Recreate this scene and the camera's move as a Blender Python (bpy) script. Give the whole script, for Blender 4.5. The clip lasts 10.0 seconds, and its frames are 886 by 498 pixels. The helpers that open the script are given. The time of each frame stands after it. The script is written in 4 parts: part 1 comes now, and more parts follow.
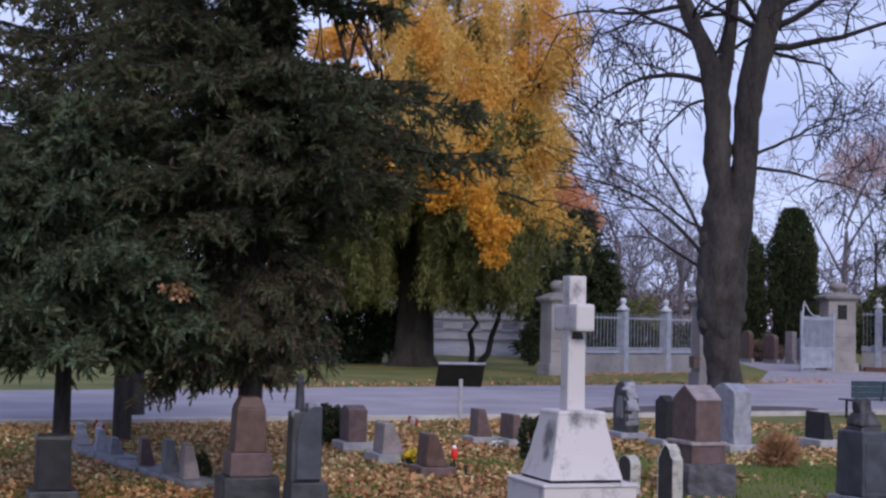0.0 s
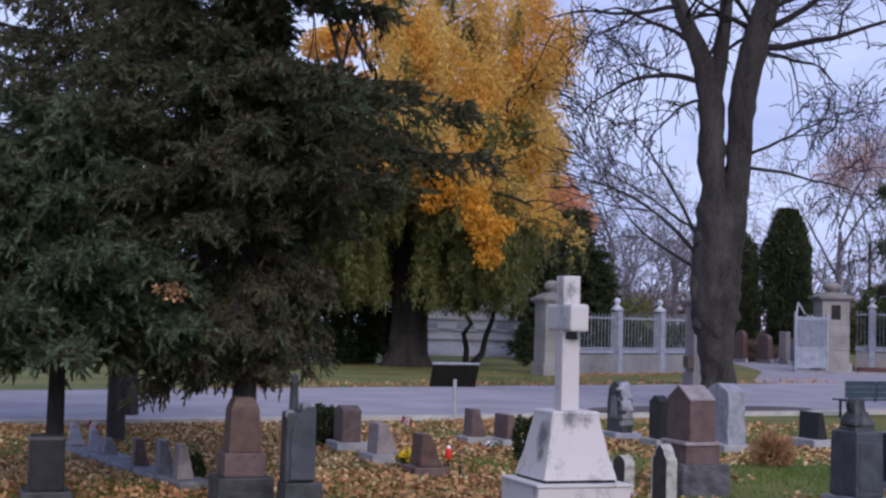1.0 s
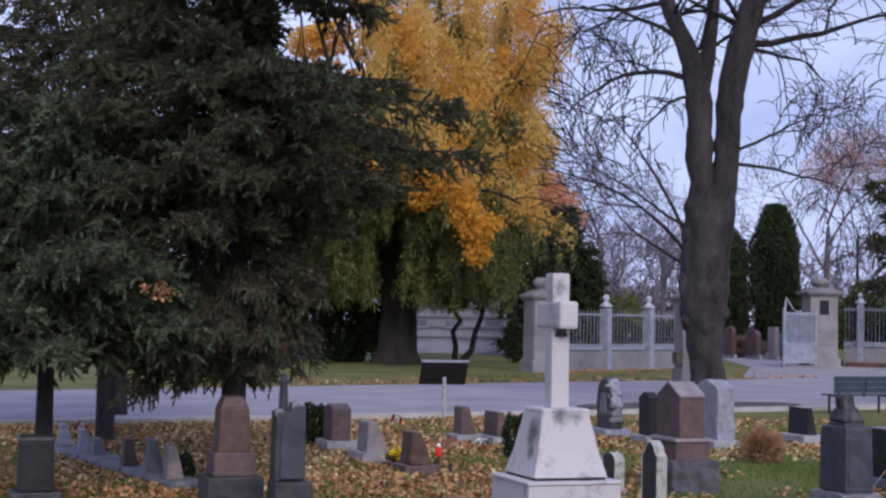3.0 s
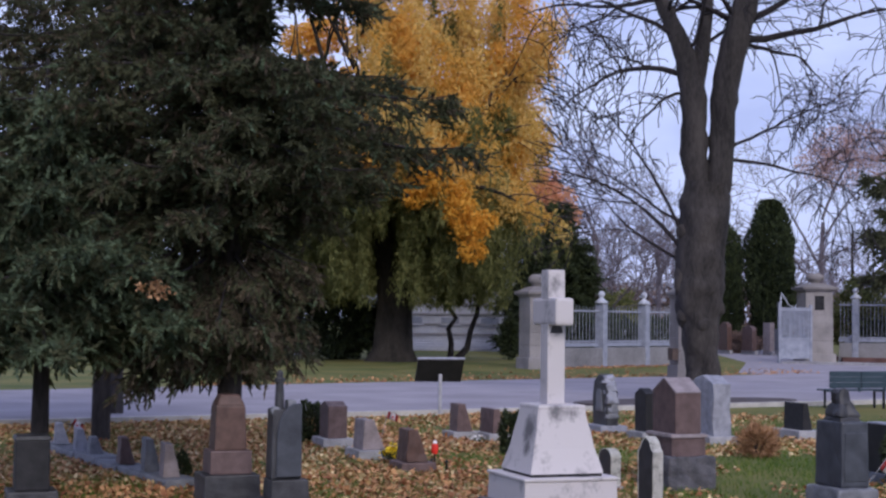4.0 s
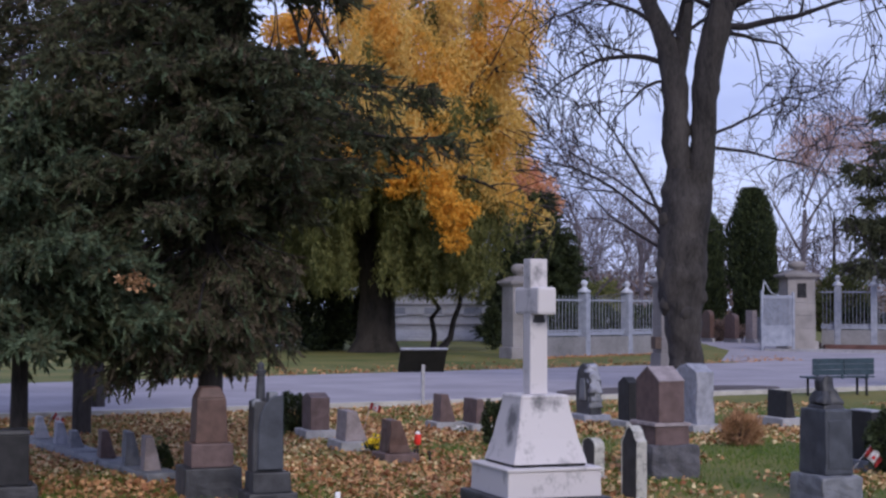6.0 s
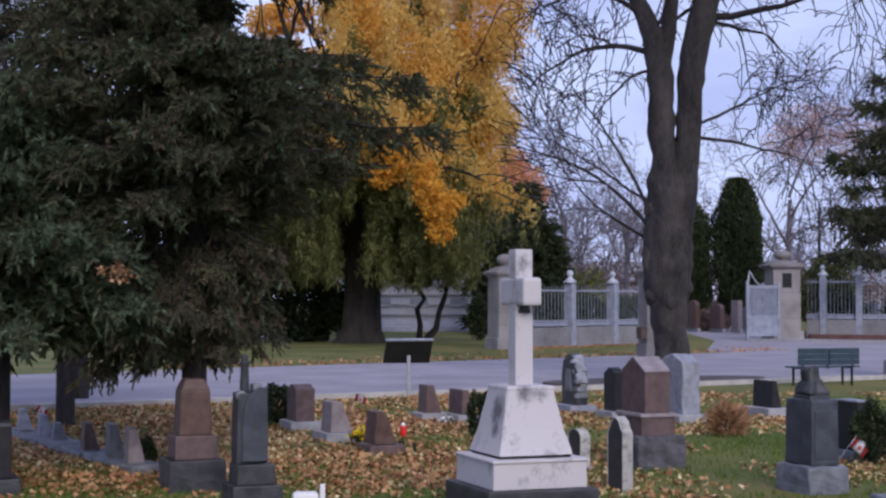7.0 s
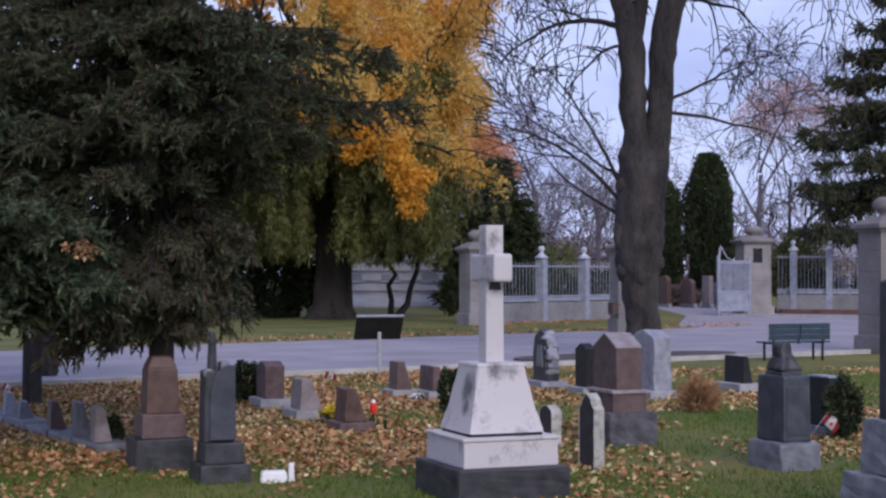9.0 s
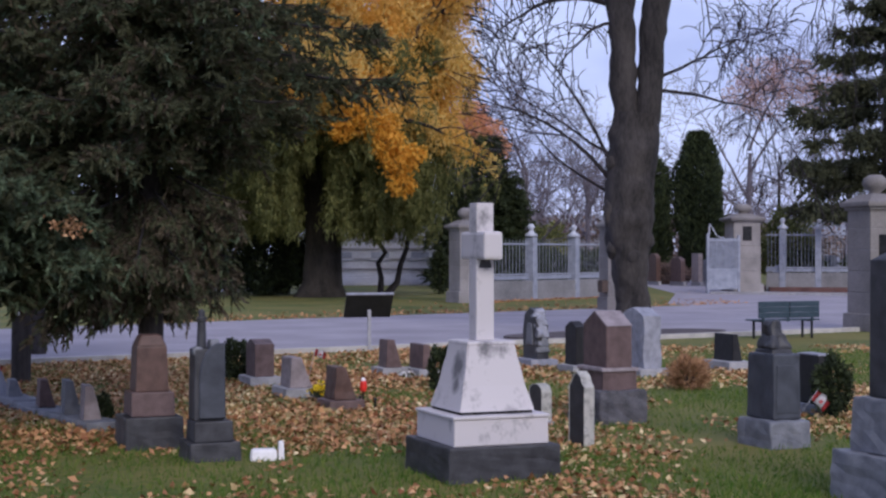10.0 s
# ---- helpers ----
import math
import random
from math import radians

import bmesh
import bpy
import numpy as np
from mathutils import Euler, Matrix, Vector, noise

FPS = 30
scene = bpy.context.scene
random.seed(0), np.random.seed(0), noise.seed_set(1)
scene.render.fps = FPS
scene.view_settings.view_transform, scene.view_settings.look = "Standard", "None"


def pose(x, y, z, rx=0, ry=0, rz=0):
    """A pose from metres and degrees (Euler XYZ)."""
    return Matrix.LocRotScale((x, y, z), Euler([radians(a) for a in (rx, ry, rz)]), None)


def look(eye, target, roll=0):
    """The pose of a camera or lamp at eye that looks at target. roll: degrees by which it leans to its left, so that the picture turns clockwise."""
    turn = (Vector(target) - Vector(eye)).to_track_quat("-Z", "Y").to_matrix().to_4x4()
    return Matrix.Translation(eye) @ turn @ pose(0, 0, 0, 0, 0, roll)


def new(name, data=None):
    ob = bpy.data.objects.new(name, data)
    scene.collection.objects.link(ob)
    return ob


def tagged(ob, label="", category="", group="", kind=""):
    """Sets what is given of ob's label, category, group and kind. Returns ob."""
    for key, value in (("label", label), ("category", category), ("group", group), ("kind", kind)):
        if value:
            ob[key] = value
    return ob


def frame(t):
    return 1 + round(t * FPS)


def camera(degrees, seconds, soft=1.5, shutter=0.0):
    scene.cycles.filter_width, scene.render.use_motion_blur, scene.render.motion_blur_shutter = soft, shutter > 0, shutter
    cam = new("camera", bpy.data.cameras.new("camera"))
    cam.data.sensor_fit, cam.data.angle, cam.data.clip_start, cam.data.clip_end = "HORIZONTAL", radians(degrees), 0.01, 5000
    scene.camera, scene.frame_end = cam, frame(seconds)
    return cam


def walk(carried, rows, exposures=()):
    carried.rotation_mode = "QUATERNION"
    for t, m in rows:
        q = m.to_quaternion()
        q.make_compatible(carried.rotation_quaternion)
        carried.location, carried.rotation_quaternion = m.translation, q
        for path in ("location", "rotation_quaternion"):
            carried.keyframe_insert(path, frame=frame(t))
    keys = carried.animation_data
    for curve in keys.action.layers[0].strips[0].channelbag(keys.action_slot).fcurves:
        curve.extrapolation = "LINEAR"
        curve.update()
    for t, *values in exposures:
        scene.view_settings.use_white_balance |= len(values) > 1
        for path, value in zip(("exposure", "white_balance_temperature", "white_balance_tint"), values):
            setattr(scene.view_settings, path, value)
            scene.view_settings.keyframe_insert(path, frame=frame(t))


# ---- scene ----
cam = camera(32.4, 10.0, soft=2.5)
EYE = 2.0
# seconds, eye x, y, z above EYE, turn about x, y, z
ROWS = [
    (0.0, -0.002, -0.087, -0.003, 92.77, -1.29, 3.41),
    (0.5, -0.002, -0.085, 0.000, 92.76, -1.31, 3.30),
    (1.0, -0.002, -0.081, -0.003, 92.78, -1.28, 3.19),
    (1.5, -0.003, -0.074, -0.001, 92.77, -1.25, 3.07),
    (2.0, -0.004, -0.069, 0.002, 92.75, -1.16, 2.97),
    (2.5, -0.007, -0.067, 0.003, 92.73, -1.07, 2.87),
    (4.0, -0.007, -0.070, 0.001, 92.59, -0.66, 2.61),
    (4.5, -0.005, -0.060, -0.001, 92.55, -0.53, 2.54),
    (5.0, -0.001, -0.035, 0.003, 92.49, -0.43, 2.45),
    (5.5, -0.000, -0.000, -0.000, 92.38, -0.32, 2.24),
    (7.0, 0.010, 0.117, 0.002, 91.88, -0.10, 1.45),
    (7.5, 0.012, 0.162, 0.005, 91.72, -0.08, 1.19),
    (8.0, 0.017, 0.208, 0.005, 91.56, -0.01, 0.92),
    (8.5, 0.018, 0.252, 0.011, 91.30, -0.01, 0.66),
    (9.0, 0.024, 0.286, 0.011, 90.96, -0.00, 0.39),
    (9.5, 0.021, 0.308, 0.010, 90.49, 0.03, 0.16),
    (10.0, 0.019, 0.322, 0.011, 90.13, 0.00, 0.00),
]
walk(cam, [(t, pose(x, y, EYE + z, rx, ry, rz)) for t, x, y, z, rx, ry, rz in ROWS])

# ---- world and sun: an overcast late-autumn dusk ----
scene.view_settings.exposure = 0.0
world = bpy.data.worlds.new("overcast_sky")
scene.world = world
world.use_nodes = True
wn, wl = world.node_tree.nodes, world.node_tree.links
sky = wn.new("ShaderNodeTexSky")
sky.sky_type, sky.sun_disc = "NISHITA", False
sky.sun_elevation, sky.sun_rotation = radians(28), radians(150)
sky_dim = wn.new("ShaderNodeVectorMath")
sky_dim.operation = "SCALE"
sky_dim.inputs["Scale"].default_value = 0.10
wl.new(sky.outputs[0], sky_dim.inputs[0])
coord = wn.new("ShaderNodeTexCoord")
stretch = wn.new("ShaderNodeMapping")
stretch.inputs["Scale"].default_value = (2.2, 2.2, 6.0)
wl.new(coord.outputs["Generated"], stretch.inputs["Vector"])
cloud = wn.new("ShaderNodeTexNoise")
cloud.inputs["Scale"].default_value, cloud.inputs["Detail"].default_value = 2.6, 6
wl.new(stretch.outputs[0], cloud.inputs["Vector"])
cloud_tone = wn.new("ShaderNodeValToRGB")
cloud_tone.color_ramp.elements[0].position, cloud_tone.color_ramp.elements[0].color = 0.36, (0.43, 0.495, 0.89, 1)
cloud_tone.color_ramp.elements[1].position, cloud_tone.color_ramp.elements[1].color = 0.66, (0.665, 0.745, 1.14, 1)
wl.new(cloud.outputs["Fac"], cloud_tone.inputs["Fac"])
cover = wn.new("ShaderNodeMix")
cover.data_type = "RGBA"
cover.inputs["Factor"].default_value = 0.85
wl.new(sky_dim.outputs[0], cover.inputs[6])
wl.new(cloud_tone.outputs["Color"], cover.inputs[7])
wl.new(cover.outputs[2], wn["Background"].inputs["Color"])
wn["Background"].inputs["Strength"].default_value = 1.12

sun = new("sun", bpy.data.lights.new("sun", "SUN"))
sun.data.energy, sun.data.angle, sun.data.color = 2.1, radians(25), (1.0, 0.935, 0.90)
sun.matrix_world = look((6, -12, 14), (0, 10, 0))


# ---- materials ----
def material(name, dark, light, scale=6.0, fine=60.0, rough=0.8, bump=0.3, metal=0.0, island=0.0, spread=(0.35, 0.65), depth=0.01, stretch=1.0, thin=0.0, grain=0.4, stains=()):
    """Two tones blended by a coarse and a fine noise, with relief. island: share of the blend that changes from leaf to leaf. stains: x, y, z, radius of old stains."""
    m = bpy.data.materials.new(name)
    m.use_nodes = True
    n, l = m.node_tree.nodes, m.node_tree.links
    b = n["Principled BSDF"]
    b.inputs["Roughness"].default_value, b.inputs["Metallic"].default_value = rough, metal
    b.inputs["Specular IOR Level"].default_value = 0.3
    big, small = n.new("ShaderNodeTexNoise"), n.new("ShaderNodeTexNoise")
    big.inputs["Scale"].default_value, big.inputs["Detail"].default_value = scale, 5
    small.inputs["Scale"].default_value, small.inputs["Detail"].default_value = fine, 3
    geo = n.new("ShaderNodeNewGeometry")
    run = n.new("ShaderNodeMapping")
    run.inputs["Scale"].default_value = (1, 1, stretch)
    l.new(geo.outputs["Position"], run.inputs["Vector"])
    for q in (big, small):
        l.new(run.outputs[0], q.inputs["Vector"])
    mix = n.new("ShaderNodeMix")
    mix.inputs["Factor"].default_value = grain
    l.new(big.outputs["Fac"], mix.inputs[2])
    l.new(small.outputs["Fac"], mix.inputs[3])
    value = mix.outputs[0]
    if island:
        more = n.new("ShaderNodeMix")
        more.inputs["Factor"].default_value = island
        l.new(value, more.inputs[2])
        l.new(geo.outputs["Random Per Island"], more.inputs[3])
        value = more.outputs[0]
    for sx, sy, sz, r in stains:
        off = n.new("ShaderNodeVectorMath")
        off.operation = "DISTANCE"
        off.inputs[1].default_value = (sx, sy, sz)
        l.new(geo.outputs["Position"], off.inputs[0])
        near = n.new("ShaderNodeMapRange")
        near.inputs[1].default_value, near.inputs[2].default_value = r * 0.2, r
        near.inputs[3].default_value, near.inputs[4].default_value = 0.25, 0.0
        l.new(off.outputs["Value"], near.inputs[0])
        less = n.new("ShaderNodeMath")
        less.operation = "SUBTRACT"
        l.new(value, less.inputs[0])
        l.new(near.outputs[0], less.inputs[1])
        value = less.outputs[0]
    ramp = n.new("ShaderNodeValToRGB")
    ramp.color_ramp.elements[0].position, ramp.color_ramp.elements[0].color = spread[0], (*dark, 1)
    ramp.color_ramp.elements[1].position, ramp.color_ramp.elements[1].color = spread[1], (*light, 1)
    l.new(value, ramp.inputs["Fac"])
    l.new(ramp.outputs["Color"], b.inputs["Base Color"])
    if thin:
        glow = n.new("ShaderNodeBsdfTranslucent")
        blend = n.new("ShaderNodeMixShader")
        blend.inputs["Fac"].default_value = thin
        l.new(ramp.outputs["Color"], glow.inputs["Color"])
        l.new(b.outputs[0], blend.inputs[1])
        l.new(glow.outputs[0], blend.inputs[2])
        l.new(blend.outputs[0], n["Material Output"].inputs["Surface"])
    if bump:
        bp = n.new("ShaderNodeBump")
        bp.inputs["Strength"].default_value, bp.inputs["Distance"].default_value = bump, depth
        l.new(mix.outputs[0], bp.inputs["Height"])
        l.new(bp.outputs["Normal"], b.inputs["Normal"])
    return m


# The spot at z 1.88 also darkens the shaft for the arm's shade.
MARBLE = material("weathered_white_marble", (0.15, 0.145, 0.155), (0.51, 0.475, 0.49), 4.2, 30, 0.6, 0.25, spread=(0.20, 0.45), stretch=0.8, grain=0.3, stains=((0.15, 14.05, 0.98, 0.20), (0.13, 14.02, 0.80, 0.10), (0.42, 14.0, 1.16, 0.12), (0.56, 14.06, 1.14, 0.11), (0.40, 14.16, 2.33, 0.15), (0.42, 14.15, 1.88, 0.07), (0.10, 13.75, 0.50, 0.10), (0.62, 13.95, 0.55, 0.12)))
LICHEN = material("pale_lichen", (0.30, 0.29, 0.27), (0.74, 0.72, 0.68), 14, 90, 0.9, 0.5, spread=(0.36, 0.5))
GREY_GRANITE = material("grey_granite", (0.10, 0.105, 0.125), (0.21, 0.215, 0.24), 8, 140, 0.55, 0.25)
PALE_GRANITE = material("pale_grey_granite", (0.17, 0.175, 0.21), (0.33, 0.335, 0.39), 8, 140, 0.6, 0.3)
DARK_GRANITE = material("dark_blue_granite", (0.020, 0.020, 0.024), (0.060, 0.060, 0.068), 7, 130, 0.5, 0.25)
SLATE_GRANITE = material("slate_grey_granite", (0.030, 0.033, 0.043), (0.074, 0.080, 0.098), 5, 130, 0.45, 0.2)
BLACK_GRANITE = material("black_granite", (0.008, 0.008, 0.010), (0.024, 0.023, 0.027), 9, 150, 0.6, 0.1)
PINK_GRANITE = material("pink_granite", (0.075, 0.049, 0.049), (0.155, 0.104, 0.102), 8, 140, 0.55, 0.2)
PALE_PINK = material("pale_pink_granite", (0.17, 0.14, 0.145), (0.32, 0.27, 0.28), 8, 140, 0.6, 0.3)
BROWN_GRANITE = material("red_brown_granite", (0.060, 0.034, 0.029), (0.125, 0.074, 0.062), 8, 140, 0.5, 0.2)
ROUGH_GRANITE = material("rock_faced_granite", (0.04, 0.04, 0.048), (0.125, 0.12, 0.135), 6, 60, 0.85, 0.8, depth=0.03)
CONCRETE = material("weathered_concrete", (0.22, 0.22, 0.24), (0.38, 0.37, 0.39), 5, 80, 0.9, 0.3)
LIMESTONE = material("grey_limestone", (0.17, 0.158, 0.158), (0.32, 0.295, 0.295), 0.9, 24, 0.9, 0.4)
KERB_STONE = material("pale_kerb_concrete", (0.30, 0.285, 0.27), (0.52, 0.49, 0.46), 3, 50, 0.9, 0.3)
DULL_STONE = material("dull_grey_stone", (0.13, 0.12, 0.12), (0.25, 0.23, 0.23), 0.9, 24, 0.9, 0.4)
WALL_STONE = material("weathered_wall_stone", (0.13, 0.127, 0.135), (0.26, 0.255, 0.27), 0.8, 16, 0.95, 0.5)
WHITE_IRON = material("white_painted_iron", (0.27, 0.29, 0.35), (0.50, 0.52, 0.60), 4, 40, 0.5, 0.05)
GREY_IRON = material("dull_white_iron", (0.18, 0.195, 0.25), (0.31, 0.33, 0.40), 4, 40, 0.6, 0.05)
BROWN_BOX = material("weathered_brown_box", (0.05, 0.035, 0.03), (0.12, 0.085, 0.07), 5, 40, 0.8, 0.2)
WHITE_STONE = material("whitewashed_stone", (0.30, 0.30, 0.33), (0.48, 0.48, 0.51), 0.8, 12, 0.85, 0.2)
BLUE_PAINT = material("blue_green_bench_paint", (0.020, 0.036, 0.050), (0.040, 0.066, 0.088), 8, 60, 0.5, 0.1)
DARK_METAL = material("dark_metal", (0.012, 0.012, 0.014), (0.03, 0.03, 0.034), 6, 60, 0.45, 0.05, 0.6)
GALVANISED = material("galvanised_steel", (0.26, 0.26, 0.29), (0.42, 0.42, 0.46), 9, 90, 0.5, 0.05, 0.5)
ASPHALT = material("worn_asphalt", (0.213, 0.196, 0.222), (0.325, 0.30, 0.335), 0.5, 40, 0.95, 0.3)
GUTTER = material("dark_gutter_asphalt", (0.085, 0.08, 0.095), (0.17, 0.16, 0.18), 1.2, 30, 0.95, 0.4)
MULCH = material("dark_soil", (0.05, 0.04, 0.045), (0.11, 0.09, 0.09), 2, 30, 0.95, 0.6)
RED_MULCH = material("red_bark_mulch", (0.08, 0.042, 0.038), (0.17, 0.09, 0.08), 2, 30, 0.95, 0.6)
GRASS_SOIL = material("autumn_lawn", (0.060, 0.085, 0.014), (0.17, 0.145, 0.040), 0.35, 9, 0.95, 0.6, spread=(0.38, 0.62))
GRASS_BLADE = material("grass_blade", (0.055, 0.125, 0.016), (0.17, 0.215, 0.048), 0.6, 20, 0.85, 0, island=0.5, thin=0.4)
LITTER = material("fallen_leaf", (0.21, 0.080, 0.036), (0.56, 0.31, 0.155), 0.7, 12, 0.8, 0, island=0.62, spread=(0.26, 0.74))
PALE_LITTER = material("pale_fallen_leaf", (0.34, 0.21, 0.08), (0.66, 0.52, 0.30), 0.7, 12, 0.8, 0, island=0.6, spread=(0.26, 0.74))
BARK = material("grey_brown_bark", (0.018, 0.016, 0.017), (0.064, 0.056, 0.055), 3, 20, 0.95, 1.0, depth=0.05, stretch=0.3)
# Darker copy of the bark: shade under the crowns is put into the colour.
SHADED_BARK = material("shaded_bark", (0.014, 0.012, 0.011), (0.05, 0.042, 0.036), 2, 14, 0.95, 1.0, depth=0.06, stretch=0.3)
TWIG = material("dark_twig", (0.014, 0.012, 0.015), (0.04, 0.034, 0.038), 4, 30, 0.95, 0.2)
# Distance haze over the far trees is mixed into this paler twig tone.
HAZY_TWIG = material("haze_grey_twig", (0.085, 0.075, 0.095), (0.17, 0.145, 0.175), 2, 20, 0.95, 0)
NEEDLE = material("dark_spruce_needle", (0.033, 0.039, 0.022), (0.104, 0.110, 0.060), 2.2, 9, 0.9, 0, island=0.2, thin=0.25)
BLUE_NEEDLE = material("blue_spruce_needle", (0.034, 0.054, 0.031), (0.135, 0.178, 0.108), 2.2, 9, 0.9, 0, island=0.2, thin=0.1)
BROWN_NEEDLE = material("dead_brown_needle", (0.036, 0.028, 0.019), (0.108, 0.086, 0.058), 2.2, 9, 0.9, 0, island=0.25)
YELLOW_LEAF = material("yellow_leaf", (0.60, 0.385, 0.09), (0.80, 0.57, 0.20), 0.5, 9, 0.75, 0, island=0.3, thin=0.5)
ORANGE_LEAF = material("orange_leaf", (0.56, 0.27, 0.03), (0.80, 0.44, 0.07), 0.5, 9, 0.75, 0, island=0.3, thin=0.5)
OCHRE_LEAF = material("ochre_leaf", (0.62, 0.335, 0.055), (0.84, 0.51, 0.13), 0.5, 9, 0.75, 0, island=0.3, thin=0.5)
GREEN_LEAF = material("olive_green_leaf", (0.08, 0.095, 0.03), (0.22, 0.22, 0.08), 0.4, 9, 0.75, 0, island=0.35, thin=0.45)
RUSSET_LEAF = material("russet_leaf", (0.62, 0.31, 0.17), (0.82, 0.48, 0.30), 0.5, 9, 0.8, 0, island=0.3, thin=0.5)
FAR_RUSSET = material("dull_russet_leaf", (0.42, 0.26, 0.23), (0.62, 0.42, 0.38), 0.5, 9, 0.8, 0, island=0.3, thin=0.5)
DRY_LEAF = material("dry_brown_foliage", (0.20, 0.10, 0.05), (0.46, 0.27, 0.15), 2, 20, 0.9, 0, island=0.6)
BUSH_LEAF = material("dark_shrub_leaf", (0.010, 0.018, 0.008), (0.045, 0.06, 0.022), 2, 20, 0.7, 0, island=0.5)
MATT_BLACK = material("matt_black_panel", (0.008, 0.008, 0.008), (0.018, 0.017, 0.017), 6, 60, 0.7, 0.05)
HEDGE_LEAF = material("brown_hedge_twig", (0.09, 0.065, 0.06), (0.22, 0.15, 0.13), 2, 20, 0.9, 0, island=0.6)
RED_CLOTH = material("faded_red_cloth", (0.30, 0.03, 0.035), (0.46, 0.06, 0.06), 12, 60, 0.85, 0.1)
RED = material("red_plastic", (0.55, 0.02, 0.015), (0.75, 0.04, 0.03), 9, 60, 0.4, 0)
YELLOW = material("yellow_petal", (0.55, 0.36, 0.01), (0.80, 0.58, 0.03), 20, 90, 0.7, 0, island=0.5)
WHITE = material("white_cloth", (0.66, 0.64, 0.66), (0.82, 0.80, 0.82), 10, 60, 0.8, 0.1)
ROOF = material("grey_roof", (0.16, 0.17, 0.20), (0.26, 0.27, 0.31), 1, 12, 0.9, 0.2)


# ---- mesh helpers ----
def empty(name, x=0.0, y=0.0, z=0.0, turn=0.0):
    ob = new(name)
    ob.matrix_basis = pose(x, y, z, 0, 0, turn)
    return ob


def part(name, bm, mat, parent=None, label="", smooth=False):
    """Links a bmesh as one mesh object, under a thing if one is given."""
    me = bpy.data.meshes.new(name)
    bm.to_mesh(me)
    bm.free()
    me.materials.append(mat)
    if smooth:
        me.polygons.foreach_set("use_smooth", [True] * len(me.polygons))
    ob = new(name, me)
    ob.parent = parent
    return tagged(ob, label)


def sheet(name, verts, faces, mat, parent=None, smooth=False):
    me = bpy.data.meshes.new(name)
    verts = np.asarray(verts, dtype=np.float32)
    faces = np.asarray(faces, dtype=np.int32)
    me.vertices.add(len(verts))
    me.vertices.foreach_set("co", verts.ravel())
    k = faces.shape[1]
    me.loops.add(faces.size)
    me.loops.foreach_set("vertex_index", faces.ravel())
    me.polygons.add(len(faces))
    me.polygons.foreach_set("loop_start", np.arange(len(faces), dtype=np.int32) * k)
    if smooth:
        me.polygons.foreach_set("use_smooth", np.ones(len(faces), dtype=bool))
    me.update(calc_edges=True)
    me.materials.append(mat)
    ob = new(name, me)
    ob.parent = parent
    return ob


def block(sx, sy, sz, z=0.0, top=1.0, bevel=0.012, x=0.0, y=0.0, bm=None, rough=0.0, cuts=0):
    """A bevelled block that stands on z; top: how much narrower it is above; rough: unevenness of a rock face."""
    bm = bm or bmesh.new()
    made = bmesh.ops.create_cube(bm, size=1.0)["verts"]
    for v in made:
        k = top if v.co.z > 0 else 1.0
        v.co = Vector((x + v.co.x * sx * k, y + v.co.y * sy * k, z + (v.co.z + 0.5) * sz))
    edges = list({e for v in made for e in v.link_edges})
    if bevel:
        bmesh.ops.bevel(bm, geom=edges, offset=bevel, segments=2, profile=0.6, affect="EDGES")
    if cuts:
        bmesh.ops.subdivide_edges(bm, edges=bm.edges[:], cuts=cuts, use_grid_fill=True)
        for v in bm.verts:
            q = noise.noise_vector(Vector(v.co) * 9 + Vector((sx * 31, sy * 17, z)))
            v.co += q * rough * (0.3 if v.co.z < z + 0.01 else 1.0)
    return bm


def profile_slab(outline, thick, bevel=0.008):
    """A slab with the outline (broad, z), broad along y and thick along x."""
    bm = bmesh.new()
    ring = [bm.verts.new((-thick / 2, b, z)) for b, z in outline]
    face = bm.faces.new(ring)
    out = bmesh.ops.extrude_face_region(bm, geom=[face])
    bmesh.ops.translate(bm, verts=[g for g in out["geom"] if isinstance(g, bmesh.types.BMVert)], vec=(thick, 0, 0))
    bmesh.ops.recalc_face_normals(bm, faces=bm.faces[:])
    if bevel:
        sharp = [e for e in bm.edges if len(e.link_faces) == 2 and e.calc_face_angle() > 0.6]
        bmesh.ops.bevel(bm, geom=sharp, offset=bevel, segments=1, affect="EDGES")
    return bm


def square_profile(levels):
    """A square body from (half width, z)."""
    bm = bmesh.new()
    loops = [[bm.verts.new((sx * w, sy * w, z)) for sx, sy in ((-1, -1), (1, -1), (1, 1), (-1, 1))] for w, z in levels]
    for lo, hi in zip(loops, loops[1:]):
        for i in range(4):
            bm.faces.new((lo[i], lo[(i + 1) % 4], hi[(i + 1) % 4], hi[i]))
    bm.faces.new(loops[0][::-1])
    bm.faces.new(loops[-1])
    upright = [e for e in bm.edges if abs(e.verts[0].co.z - e.verts[1].co.z) > 0.005]
    bmesh.ops.bevel(bm, geom=upright, offset=0.012, segments=2, affect="EDGES")
    return bm


def edge_band(outline, thick, proud=0.006):
    """A crust that wraps the narrow edge of a slab with this outline."""
    bm = bmesh.new()
    n = len(outline)
    mid = Vector((sum(p for p, _ in outline) / n, sum(z for _, z in outline) / n))
    ring = []
    for p, z in outline:
        d = (Vector((p, z)) - mid).normalized() * proud
        wob = 0.004 * noise.noise(Vector((p * 40, z * 40, 1)))
        ring.append([bm.verts.new((sx * (thick / 2 + 0.006), p + d.x + wob, z + d.y)) for sx in (-1, 1)])
    for a, c in zip(ring, ring[1:]):
        bm.faces.new((a[0], a[1], c[1], c[0]))
    bmesh.ops.solidify(bm, geom=bm.faces[:], thickness=0.016)
    return bm


